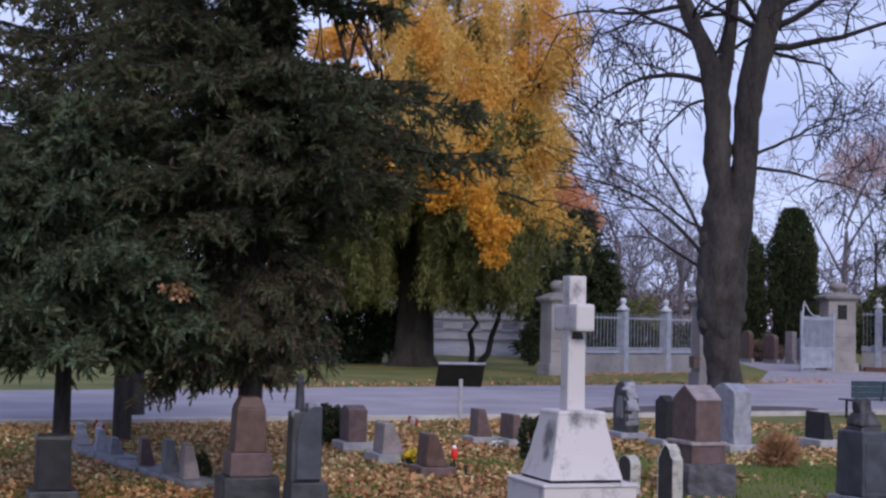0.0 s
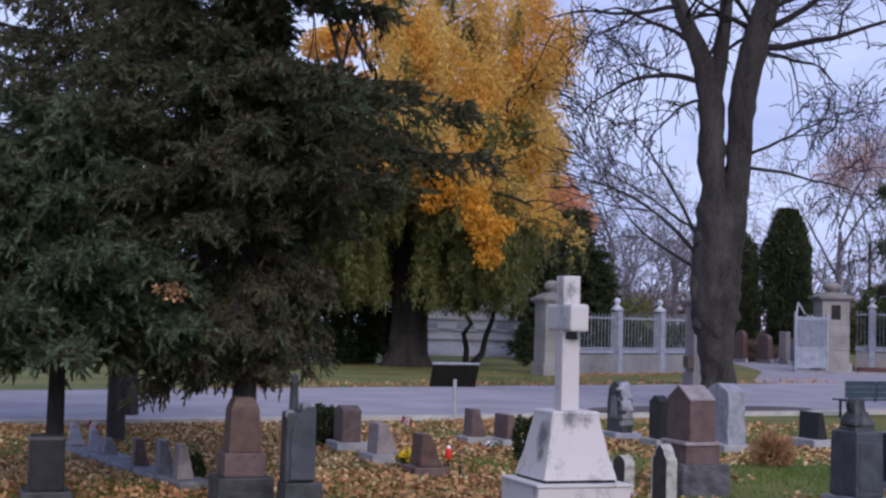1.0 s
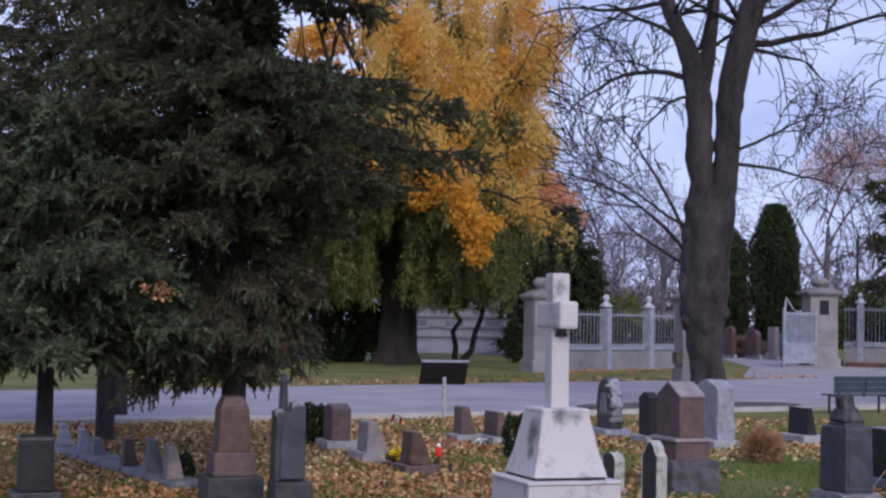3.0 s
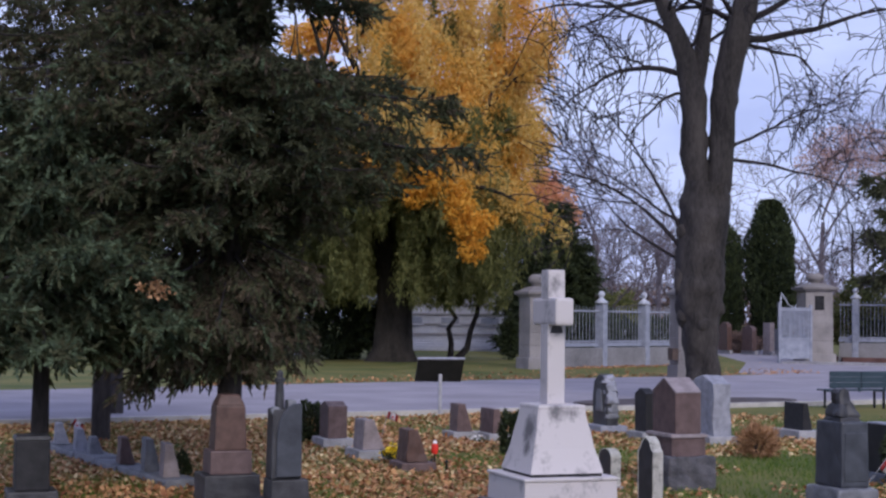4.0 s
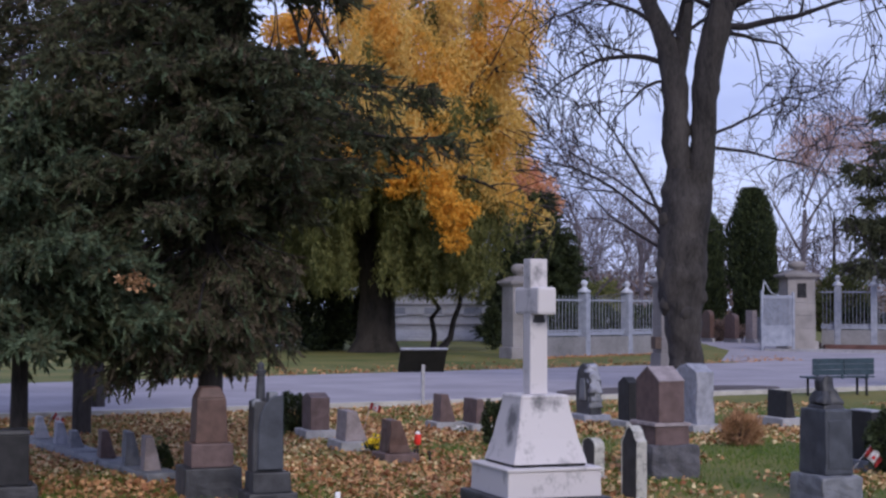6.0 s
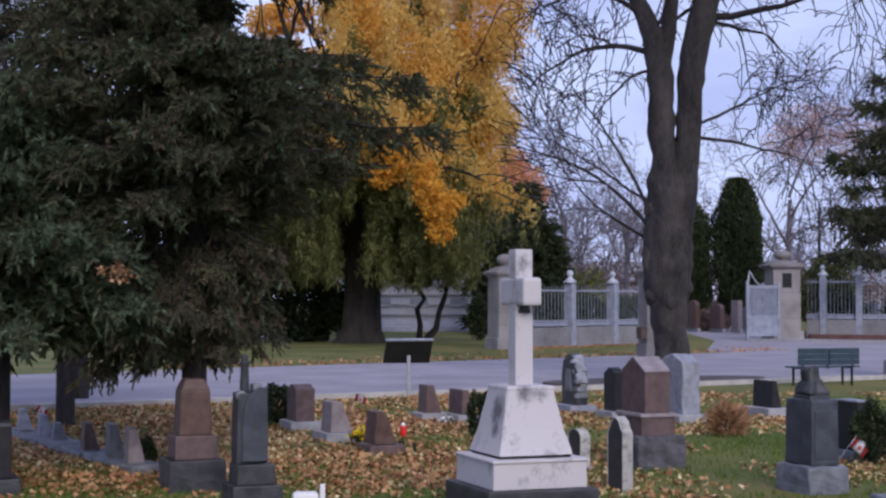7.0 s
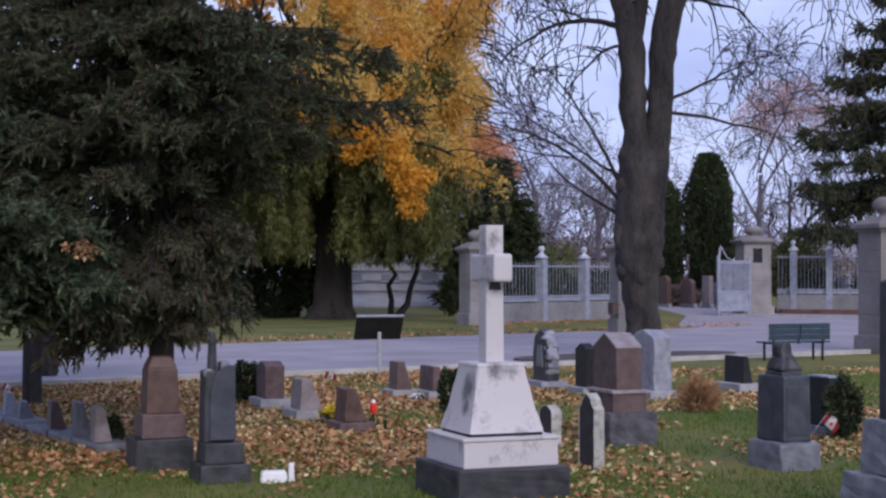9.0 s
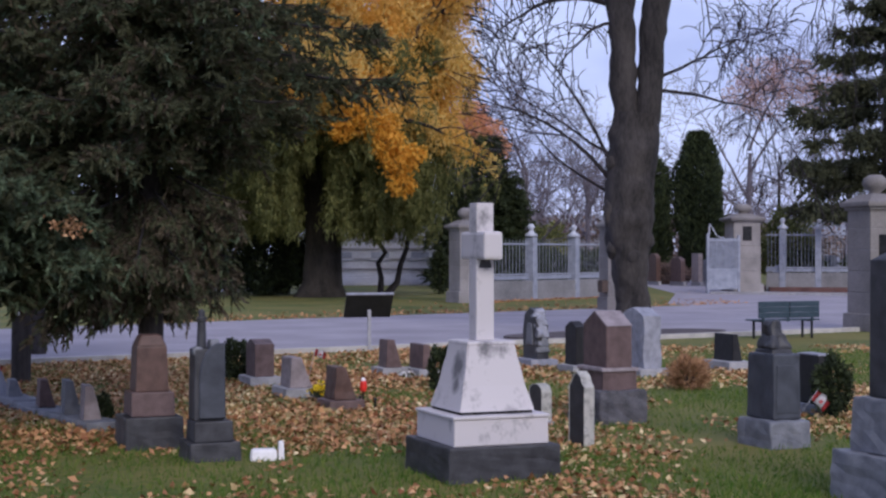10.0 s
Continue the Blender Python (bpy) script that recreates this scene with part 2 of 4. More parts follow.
def ball(r, x=0.0, y=0.0, z=0.0, squash=1.0, bm=None, u=16, v=10):
    bm = bm or bmesh.new()
    bmesh.ops.create_uvsphere(bm, u_segments=u, v_segments=v, radius=r, matrix=Matrix.Translation((x, y, z)) @ Matrix.Diagonal((1, 1, squash, 1)))
    return bm


def turned(rings, sides=20):
    """A body of revolution from (radius, z)."""
    bm = bmesh.new()
    loops = [[bm.verts.new((r * math.cos(a * math.tau / sides), r * math.sin(a * math.tau / sides), z)) for a in range(sides)] for r, z in rings]
    for lo, hi in zip(loops, loops[1:]):
        for i in range(sides):
            bm.faces.new((lo[i], lo[(i + 1) % sides], hi[(i + 1) % sides], hi[i]))
    bm.faces.new(loops[0][::-1])
    bm.faces.new(loops[-1])
    return bm


def rod(a, b, r, bm=None, sides=8, r2=None):
    bm = bm or bmesh.new()
    a, b = Vector(a), Vector(b)
    m = Matrix.Translation((a + b) / 2) @ (b - a).to_track_quat("Z", "Y").to_matrix().to_4x4()
    bmesh.ops.create_cone(bm, cap_ends=True, segments=sides, radius1=r, radius2=r if r2 is None else r2, depth=(b - a).length, matrix=m)
    return bm


def blades(name, p, d, side, length, width, mat, parent=None, fold=0.0):
    """Many small leaves: diamonds from p along d, as wide as width along side."""
    n = len(p)
    d = d / (np.linalg.norm(d, axis=1, keepdims=True) + 1e-9)
    side = side - d * (side * d).sum(1, keepdims=True)
    side = side / (np.linalg.norm(side, axis=1, keepdims=True) + 1e-9)
    length, width = np.broadcast_to(length, n)[:, None], np.broadcast_to(width, n)[:, None]
    mid = p + d * length * 0.45 + np.cross(d, side) * width * fold
    v = np.stack([p, mid + side * width / 2, p + d * length, mid - side * width / 2], 1).reshape(-1, 3)
    return sheet(name, v, np.arange(4 * n).reshape(-1, 4), mat, parent)


def needles(name, p, d, side, length, width, mat, parent=None):
    """Many slim three-cornered leaves from p along d."""
    n = len(p)
    d = d / (np.linalg.norm(d, axis=1, keepdims=True) + 1e-9)
    side = side - d * (side * d).sum(1, keepdims=True)
    side = side / (np.linalg.norm(side, axis=1, keepdims=True) + 1e-9)
    length, width = np.broadcast_to(length, n)[:, None], np.broadcast_to(width, n)[:, None]
    v = np.stack([p + side * width / 2, p + d * length, p - side * width / 2], 1).reshape(-1, 3)
    return sheet(name, v, np.arange(3 * n).reshape(-1, 3), mat, parent)


def tubes(name, lines, mat, parent=None, sides=6, gnarl=0.0):
    """Tapered limbs: each line is (points, radii)."""
    verts, faces, base = [], [], 0
    ang = np.arange(sides) * math.tau / sides
    for pts, radii in lines:
        pts = np.asarray(pts, float)
        tan = np.gradient(pts, axis=0)
        tan /= np.linalg.norm(tan, axis=1, keepdims=True) + 1e-9
        ref = np.where(np.abs(tan[:, :1]) > 0.8, [[0.0, 1.0, 0.0]], [[1.0, 0.0, 0.0]])
        u = np.cross(tan, ref)
        u /= np.linalg.norm(u, axis=1, keepdims=True) + 1e-9
        w = np.cross(tan, u)
        r = np.asarray(radii, float)[:, None, None]
        ring = pts[:, None] + r * (np.cos(ang)[None, :, None] * u[:, None] + np.sin(ang)[None, :, None] * w[:, None])
        flat = ring.reshape(-1, 3)
        if gnarl:
            core = np.repeat(pts, sides, axis=0)
            lump = np.array([noise.noise(Vector(q) * 1.9 + Vector((0, 0, 3))) + 0.6 * noise.noise(Vector(q) * 4.0) for q in flat])
            flat = flat + (flat - core) * (lump * gnarl)[:, None]
        verts.append(flat)
        k = np.arange(len(pts) - 1)[:, None] * sides
        i = np.arange(sides)[None]
        j = (i + 1) % sides
        faces.append((base + np.stack([k + i, k + j, k + sides + j, k + sides + i], -1)).reshape(-1, 4))
        base += len(pts) * sides
    return sheet(name, np.vstack(verts), np.vstack(faces), mat, parent, smooth=True)


def smooth_line(pts, radii, n):
    t = np.linspace(0, len(pts) - 1, n)
    k = np.arange(len(pts))
    return [np.stack([np.interp(t, k, np.array(pts, float)[:, i]) for i in range(3)], 1), np.interp(t, k, radii)]


def unit(v):
    return v / (np.linalg.norm(v) + 1e-9)


def grow(rng, start, way, length, radius, level, out, droop=0.0, spread=0.7, kids=5, bend=0.16, steps=8, least=0.004, ratio=(0.35, 0.62)):
    """One limb and, in turn, its side limbs, put into out[level]."""
    pts, radii, p, w = [np.array(start, float)], [radius], np.array(start, float), unit(np.array(way, float))
    for i in range(steps):
        w = unit(w + rng.normal(0, bend, 3) + np.array([0, 0, -droop * (i / steps)]))
        p = p + w * length / steps
        pts.append(p)
        radii.append(max(least, radius * (1 - 0.85 * (i + 1) / steps)))
    out.setdefault(level, []).append((pts, radii))
    if level <= 0:
        return
    for k in range(kids):
        at = rng.uniform(0.25, 1.0)
        i = min(int(at * steps), steps - 1)
        here = pts[i] + (pts[i + 1] - pts[i]) * (at * steps - i if at < 1 else 1)
        axis = unit(pts[i + 1] - pts[i])
        off = rng.normal(0, 1, 3)
        off = unit(off - axis * off.dot(axis))
        grow(rng, here, axis * (1 - spread * 0.6) + off * spread + [0, 0, 0.12], length * rng.uniform(*ratio), max(least, radii[i] * 0.55), level - 1, out, droop * 1.3, spread, kids, bend * 1.1, max(4, steps - 1), least, ratio)

# ---- ground, road, kerb, drive ----
def polygon(name, corners, z, mat, label, category, thick=0.0):
    bm = bmesh.new()
    f = bm.faces.new([bm.verts.new((x, y, z)) for x, y in corners])
    if f.normal.z < 0:
        f.normal_flip()
    if thick:
        out = bmesh.ops.extrude_face_region(bm, geom=[f])
        bmesh.ops.translate(bm, verts=[g for g in out["geom"] if isinstance(g, bmesh.types.BMVert)], vec=(0, 0, thick))
        bmesh.ops.recalc_face_normals(bm, faces=bm.faces[:])
    return tagged(part(name, bm, mat), label, category, "", "structure")


def lie(x, y):
    """The lawn's gentle unevenness."""
    return 0.035 * noise.noise(Vector((x * 0.35, y * 0.35, 0.3)))


def ground():
    bm = bmesh.new()
    xs = [-900, -300, -100, -40] + [-20 + i for i in range(41)] + [40, 100, 300, 900]
    ys = [-300, -60, -20] + [-6 + i for i in range(38)] + [40, 60, 90, 130, 200, 400, 900, 2500]
    grid = [[bm.verts.new((x, y, lie(x, y) * min(1, max(0, (29 + 0.3 * x - y) / 3)) if -21 < x < 21 and -7 < y < 32 else -0.006)) for x in xs] for y in ys]
    for a, b in zip(grid, grid[1:]):
        for i in range(len(xs) - 1):
            bm.faces.new((a[i], a[i + 1], b[i + 1], b[i]))
    tagged(part("ground", bm, GRASS_SOIL, smooth=True), "autumn lawn with worn grass and scattered dead leaves", "ground", "", "structure")


ground()
polygon("road", [(-30, 13.7), (60, 71.0), (60, 101.3), (-30, 24.7)], 0.004, ASPHALT, "grey worn asphalt street beyond the graves", "road")
polygon("driveway", [(9.4, 58.3), (30, 75.9), (16.4, 79), (19.5, 112), (13.2, 112), (11.4, 75), (8.8, 60)], 0.002, ASPHALT, "grey asphalt drive leading in between gate pillars", "driveway")
polygon("kerb", [(-30, 13.35), (60, 70.65), (60, 70.95), (-30, 13.65)], -0.02, KERB_STONE, "pale concrete kerb along the street", "kerb", 0.12)
polygon("soil_island", [(4.3 + 3.3 * math.cos(a) * 0.84 - 1.35 * math.sin(a) * 0.54, 37.5 + 3.3 * math.cos(a) * 0.54 + 1.35 * math.sin(a) * 0.84) for a in [i * math.tau / 28 for i in range(28)]], 0.013, MULCH, "dark bare soil island round the street tree", "soil", 0.04)
polygon("mulch_bed", [(16.8, 78.6), (26, 73.6), (27, 77.5), (17.2, 82)], 0.006, RED_MULCH, "red bark mulch bed below the white fence", "mulch bed", 0.22)
polygon("gutter", [(-30, 13.75), (60, 71.05), (60, 72.3), (-30, 15.0)], 0.0085, GUTTER, "darker strip of asphalt beside the kerb", "gutter")
polygon("drive_kerb", [(13.0, 74.3), (18.9, 70.9), (19.0, 71.2), (13.1, 74.6)], -0.02, CONCRETE, "pale kerb stones along the drive", "kerb", 0.14)
polygon("footpath", [(-11.6, 76.5), (-9.3, 88.5), (-9.8, 93), (-12.8, 83)], 0.003, CONCRETE, "pale footpath across the far lawn", "path")

TURN = 22  # the graves' rows are turned by this much


# ---- the white cross ----
def cross_monument(x, y):
    g = tagged(empty("cross_monument", x, y, 0, TURN), "tall weathered white marble cross on a stepped dark granite plinth", "cross monument")
    part("granite_plinth", block(1.09, 1.09, 0.335, -0.03, 0.99, 0.02, rough=0.012, cuts=5), DARK_GRANITE, g, "dark rock-faced granite plinth")
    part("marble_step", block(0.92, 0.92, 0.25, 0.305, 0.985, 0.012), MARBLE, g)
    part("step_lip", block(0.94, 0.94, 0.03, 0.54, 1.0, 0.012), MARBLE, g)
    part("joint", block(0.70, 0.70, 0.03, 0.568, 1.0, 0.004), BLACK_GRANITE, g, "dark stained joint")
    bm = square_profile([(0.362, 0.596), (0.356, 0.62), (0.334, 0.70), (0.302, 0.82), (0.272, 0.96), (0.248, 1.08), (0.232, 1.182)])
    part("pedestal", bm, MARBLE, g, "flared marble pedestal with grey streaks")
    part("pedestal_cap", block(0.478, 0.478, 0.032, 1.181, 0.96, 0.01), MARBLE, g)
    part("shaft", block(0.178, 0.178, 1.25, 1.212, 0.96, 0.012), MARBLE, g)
    part("arm", block(0.186, 0.56, 0.255, 1.945, 1.0, 0.03), MARBLE, g, "marble cross arm with shade and stain put below it")
    # Thin dark plate: the arm's shade on the shaft, plus some grime.
    part("arm_shade_grime", block(0.13, 0.006, 0.07, 1.872, 0.7, 0.002, 0.0, -0.0885), ROUGH_GRANITE, g, "dark patch for the shade and grime under the arm")


cross_monument(0.37, 14.25)


# ---- headstones ----
def headstone(x, y, broad, thick, high, mat, base_mat=CONCRETE, base=(1.35, 2.0, 0.14), top="arch", lean=0.0, label="", turn=TURN, rough=0.0, crust=False):
    g = tagged(empty("headstone", x, y, lie(x, y) if y < 30 else 0, turn), label, "headstone", "gravestones")
    bb, bt, bh = base
    if bh:
        part("base", block(thick * bt, broad * bb, bh + 0.05, -0.05, 0.97, 0.012, rough=rough * 0.7, cuts=3 if rough else 0), base_mat, g)
    h, b = high, broad / 2
    if top == "arch":
        line = [(-b, 0), (b, 0)] + [(b * math.cos(a), h * 0.78 + h * 0.22 * math.sin(a)) for a in [i * math.pi / 12 for i in range(13)]]
    elif top == "slant":
        line = [(-b, 0), (b, 0), (b, h), (-b, h)]
    elif top == "shoulder":
        line = [(-b, 0), (b, 0), (b, h * 0.8), (b * 0.72, h * 0.84), (b * 0.5, h * 0.93), (0, h), (-b * 0.5, h * 0.93), (-b * 0.72, h * 0.84), (-b, h * 0.8)]
    elif top == "serpentine":
        line = [(-b, 0), (b, 0)] + [(b - 2 * b * i / 12, h * (0.94 + 0.06 * math.cos(math.tau * (i / 12 - 0.5)))) for i in range(13)]
    else:
        line = [(-b, 0), (b, 0), (b * 0.98, h), (-b * 0.98, h)]
    bm = profile_slab([(p, z + bh) for p, z in line], thick)
    if top == "slant":
        for v in bm.verts:
            if v.co.z > bh + 0.05:
                v.co.x = v.co.x * 0.45 - thick * 0.2
    if rough:
        bmesh.ops.triangulate(bm, faces=bm.faces[:])
        bmesh.ops.subdivide_edges(bm, edges=bm.edges[:], cuts=3, use_grid_fill=True)
        for v in bm.verts:
            v.co += noise.noise_vector(v.co * 11 + Vector((x, y, 0))) * rough
    die = part("stone", bm, mat, g)
    if crust:
        part("lichen_edge", edge_band([(p, z + bh) for p, z in line[1:]] + [(line[0][0], line[0][1] + bh)], thick), LICHEN, g, "white lichen crust along the edge")
    die.matrix_basis = pose(0, 0, 0, 0, lean, 0)
    return g


headstone(1.46, 16.2, 0.34, 0.11, 0.77, DARK_GRANITE, base=(1, 1, 0), top="shoulder", crust=True, label="small dark grey headstone with a pointed top and white lichen")
headstone(1.17, 18.4, 0.34, 0.12, 0.42, DARK_GRANITE, crust=True, base=(1.2, 1.6, 0.05), top="arch", label="small rounded grey headstone with a whitened top")
headstone(-2.76, 23.5, 0.52, 0.30, 0.56, PINK_GRANITE, label="pink granite headstone on a concrete base", base=(1.4, 1.7, 0.15), top="serpentine")
headstone(-2.03, 21.6, 0.50, 0.32, 0.42, PALE_PINK, label="pale pink slant headstone on a low base", base=(1.5, 1.6, 0.13), top="slant")
headstone(-1.30, 19.96, 0.42, 0.30, 0.42, BROWN_GRANITE, label="red-brown slant headstone with rough sides", base=(1.4, 1.6, 0.12), base_mat=PINK_GRANITE, top="slant", rough=0.012)
headstone(-0.86, 25.67, 0.40, 0.28, 0.46, PINK_GRANITE, label="pink granite slant headstone at the leaf-strewn row", base=(1.5, 1.7, 0.12), top="slant")
headstone(-0.32, 25.44, 0.62, 0.24, 0.40, PINK_GRANITE, label="pale pink headstone with a white top edge", base=(1.3, 1.8, 0.12), top="slant")
headstone(2.27, 26.28, 0.42, 0.18, 0.74, BLACK_GRANITE, label="polished black granite headstone on a pale base", base=(1.5, 2.2, 0.12), top="serpentine")
headstone(3.28, 25.5, 0.80, 0.32, 0.98, PALE_GRANITE, label="pale grey rock-faced headstone with carved front", base=(1.3, 1.8, 0.13), top="serpentine", rough=0.02)
headstone(4.94, 26.66, 0.60, 0.20, 0.46, BLACK_GRANITE, label="low black granite headstone on a concrete base", base=(1.5, 2.6, 0.15), top="slant")


def sculpted_stone(x, y):
    g = tagged(empty("carved_headstone", x, y, 0, TURN), "grey carved headstone with a draped figure-like outline", "headstone", "gravestones")
    part("base", block(0.55, 0.75, 0.14, -0.02, 0.95), PALE_GRANITE, g)
    bm = profile_slab([(-0.3, 0.12), (0.3, 0.12), (0.32, 0.6), (0.25, 0.9), (0.05, 1.03), (-0.12, 0.98), (-0.28, 0.72)], 0.22)
    part("stone", bm, DARK_GRANITE, g)
    for z, y, w, h in ((0.86, -0.10, 0.20, 0.16), (0.68, -0.20, 0.17, 0.20), (0.50, -0.25, 0.15, 0.20), (0.34, -0.26, 0.13, 0.16), (0.24, -0.25, 0.16, 0.12)):
        part("carving", block(0.25, w, h, z, 0.7, 0.035, 0.0, y, rough=0.04, cuts=4), PALE_GRANITE if z > 0.4 else GREY_GRANITE, g, "pale carved relief of leaves", True)
    part("side_scroll", block(0.03, 0.30, 0.40, 0.36, 0.6, 0.012, -0.115, 0.02, rough=0.012, cuts=4), GREY_GRANITE, g, "shallow scroll on the side", True)


sculpted_stone(1.68, 27.59)


def gabled_monument(x, y):
    g = tagged(empty("gabled_monument", x, y, 0, TURN), "pink granite monument with gabled top on a rough base", "monument")
    part("base", block(0.64, 0.86, 0.43, -0.05, 0.97, 0.02, rough=0.03, cuts=5), ROUGH_GRANITE, g, "rock-faced dark granite base")
    part("plinth", block(0.46, 0.64, 0.25, 0.37, 0.98, 0.015), PINK_GRANITE, g)
    # Paler granite here paints in the sky reflected by the ledge.
    part("plinth_ledge", block(0.50, 0.68, 0.045, 0.60, 0.96, 0.012), PALE_PINK, g, "plinth ledge, pale with the sky's reflection")
    bm = profile_slab([(-0.30, 0.64), (0.30, 0.64), (0.30, 1.13), (0.0, 1.30), (-0.30, 1.13)], 0.345, 0.01)
    part("die", bm, PINK_GRANITE, g, "pink granite die with gabled top")
    # Thin paler sheets: the light on the gable slopes is put into their colour.
    for side in (-1, 1):
        slope = part("gable_slope", block(0.35, 0.345, 0.012, 0, 1.0, 0.004), PALE_PINK, g, "slope of the gable, paler as if lit")
        slope.matrix_basis = pose(0, side * 0.152, 1.216, side * -29.5, 0, 0)


gabled_monument(2.0, 18.7)


def urn_monument(x, y):
    g = tagged(empty("urn_monument", x, y, 0, TURN), "dark blue-grey granite headstone topped by a small carved figure", "monument")
    part("base", block(0.50, 0.64, 0.34, -0.05, 0.96, 0.03, rough=0.02, cuts=4), GREY_GRANITE, g, "rock-faced grey base")
    part("die", block(0.34, 0.50, 0.68, 0.29, 0.95, 0.025, rough=0.010, cuts=5), SLATE_GRANITE, g)
    part("pitched_face", block(0.27, 0.02, 0.50, 0.36, 0.96, 0.008, 0.0, -0.248, rough=0.012, cuts=5), SLATE_GRANITE, g, "rock-pitched front face")
    part("carving_foot", block(0.26, 0.34, 0.06, 0.955, 0.9, 0.02), DARK_GRANITE, g)
    part("carving", block(0.23, 0.32, 0.17, 1.005, 0.72, 0.035, 0, 0, rough=0.04, cuts=4), DARK_GRANITE, g, "dark carved ornament", True)
    part("carving_head", block(0.16, 0.20, 0.17, 1.14, 0.8, 0.045, -0.01, 0.0, rough=0.03, cuts=4), DARK_GRANITE, g, "dark rounded top of the ornament", True)


urn_monument(3.46, 16.2)


def tiered_monument(x, y, tiers, name, label):
    """Tiers: (width, depth, height, top, material, part name, rough)."""
    g = tagged(empty(name, x, y, 0, TURN), label, "monument")
    z = -0.04
    for w, dpt, h, top, mat, called, rough in tiers:
        part(called, block(w, dpt, h, z, top, 0.018, rough=rough, cuts=4 if rough else 0), mat, g)
        z += h - 0.002
    return g


tiered_monument(-3.03, 16.15, [(0.61, 0.61, 0.37, 0.97, DARK_GRANITE, "base", 0.012), (0.45, 0.45, 0.25, 0.98, PINK_GRANITE, "plinth", 0), (0.345, 0.345, 0.47, 0.90, BROWN_GRANITE, "die", 0), (0.31, 0.31, 0.12, 0.66, BROWN_GRANITE, "shoulder", 0)], "obelisk", "red-brown granite obelisk on a dark stepped base")
def spire_headstone(x, y):
    g = tagged(empty("spire_headstone", x, y, 0, TURN), "dark grey granite headstone with a narrow broken spire", "monument")
    part("base", block(0.51, 0.51, 0.22, -0.04, 0.96, 0.018, rough=0.012, cuts=4), DARK_GRANITE, g)
    part("plinth", block(0.39, 0.39, 0.20, 0.178, 0.96, 0.015, rough=0.004, cuts=3), DARK_GRANITE, g)
    part("die", block(0.30, 0.27, 0.70, 0.376, 0.93, 0.02, -0.03, 0.02), DARK_GRANITE, g)
    # The front gets a paler granite for its highlights; the sides stay dark.
    arch = [(-0.145, 0.40), (0.115, 0.40), (0.11, 0.84), (0.09, 0.95), (0.055, 1.03), (0.0, 1.10), (-0.05, 1.13), (-0.14, 1.13)]
    panel = part("face_panel", profile_slab(arch, 0.035, 0.01), SLATE_GRANITE, g, "front face with an arched edge, paler as if lit")
    panel.matrix_basis = pose(-0.02, -0.128, 0, 0, 0, 90)
    scroll = part("scroll", turned([(0.04, -0.05), (0.05, -0.04), (0.05, 0.04), (0.04, 0.05)], 14), GREY_GRANITE, g, "pale carved scroll on the shoulder", True)
    scroll.matrix_basis = pose(-0.135, -0.05, 1.05, 0, 90, 90)
    part("shoulder", block(0.10, 0.16, 0.09, 1.07, 0.9, 0.015, 0.05, 0.06), GREY_GRANITE, g)
    post = turned([(0.052, 1.06), (0.046, 1.20), (0.040, 1.34), (0.055, 1.345), (0.055, 1.38), (0.036, 1.385), (0.033, 1.44), (0.012, 1.46)], 12)
    ob = part("finial", post, DARK_GRANITE, g, "slim broken spire with a collar")
    ob.matrix_basis = pose(-0.085, -0.02, 0)


spire_headstone(-2.26, 15.22)
tiered_monument(3.81, 12.6, [(0.95, 0.95, 0.44, 0.97, GREY_GRANITE, "base", 0.02), (0.72, 0.72, 0.44, 0.95, GREY_GRANITE, "plinth", 0.02), (0.50, 0.50, 1.12, 0.98, DARK_GRANITE, "die", 0), (0.48, 0.48, 0.10, 0.4, DARK_GRANITE, "cap", 0)], "tall_monument", "tall dark granite monument on two rough grey steps")
tiered_monument(-4.97, 15.6, [(0.52, 0.52, 0.22, 0.97, DARK_GRANITE, "base", 0.012), (0.35, 0.35, 0.52, 0.98, BLACK_GRANITE, "die", 0), (0.38, 0.38, 0.05, 0.9, DARK_GRANITE, "ledge", 0)], "pedestal_stone", "dark granite pedestal stone under the spruce")


def kerbed_plot():
    """A low kerb with a row of small slant stones on it."""
    a, b = Vector((-3.75, 17.3, 0)), Vector((-6.9, 22.6, 0))
    way = (b - a).normalized()
    turn = math.degrees(math.atan2(way.y, way.x))
    g = tagged(empty("grave_kerb", (a.x + b.x) / 2, (a.y + b.y) / 2, 0, turn), "low pale granite kerb that carries small headstones", "grave kerb")
    run = (b - a).length / 6
    for i in range(6):
        part("kerb_stone", block(run - 0.02, 0.42 - 0.02 * (i % 2), 0.15 - 0.012 * (i % 3), -0.03, 0.96, 0.03, (i - 2.5) * run, 0, rough=0.016, cuts=4), GREY_GRANITE, g)
    for i, (k, h, m) in enumerate(((0.08, 0.40, PALE_PINK), (0.20, 0.40, GREY_GRANITE), (0.37, 0.34, PINK_GRANITE), (0.60, 0.24, GREY_GRANITE), (0.72, 0.30, PALE_GRANITE), (0.9, 0.3, PALE_GRANITE))):
        p = a + (b - a) * k
        s = headstone(p.x, p.y, 0.34, 0.20, h, m, base=(1, 1, 0), top="slant", label="small slant headstone on a pale granite kerb", turn=TURN, rough=0.012)
        s.location.z = 0.105


kerbed_plot()


def lamb_marker(x, y):
    g = tagged(empty("white_marker", x, y, 0, 12), "small white painted concrete grave marker lying in grass", "grave marker")
    part("body", block(0.27, 0.14, 0.12, -0.01, 0.9, 0.03), WHITE, g)
    part("upright", block(0.06, 0.08, 0.19, -0.01, 0.85, 0.015, 0.17), WHITE, g)


lamb_marker(-1.72, 15.11)


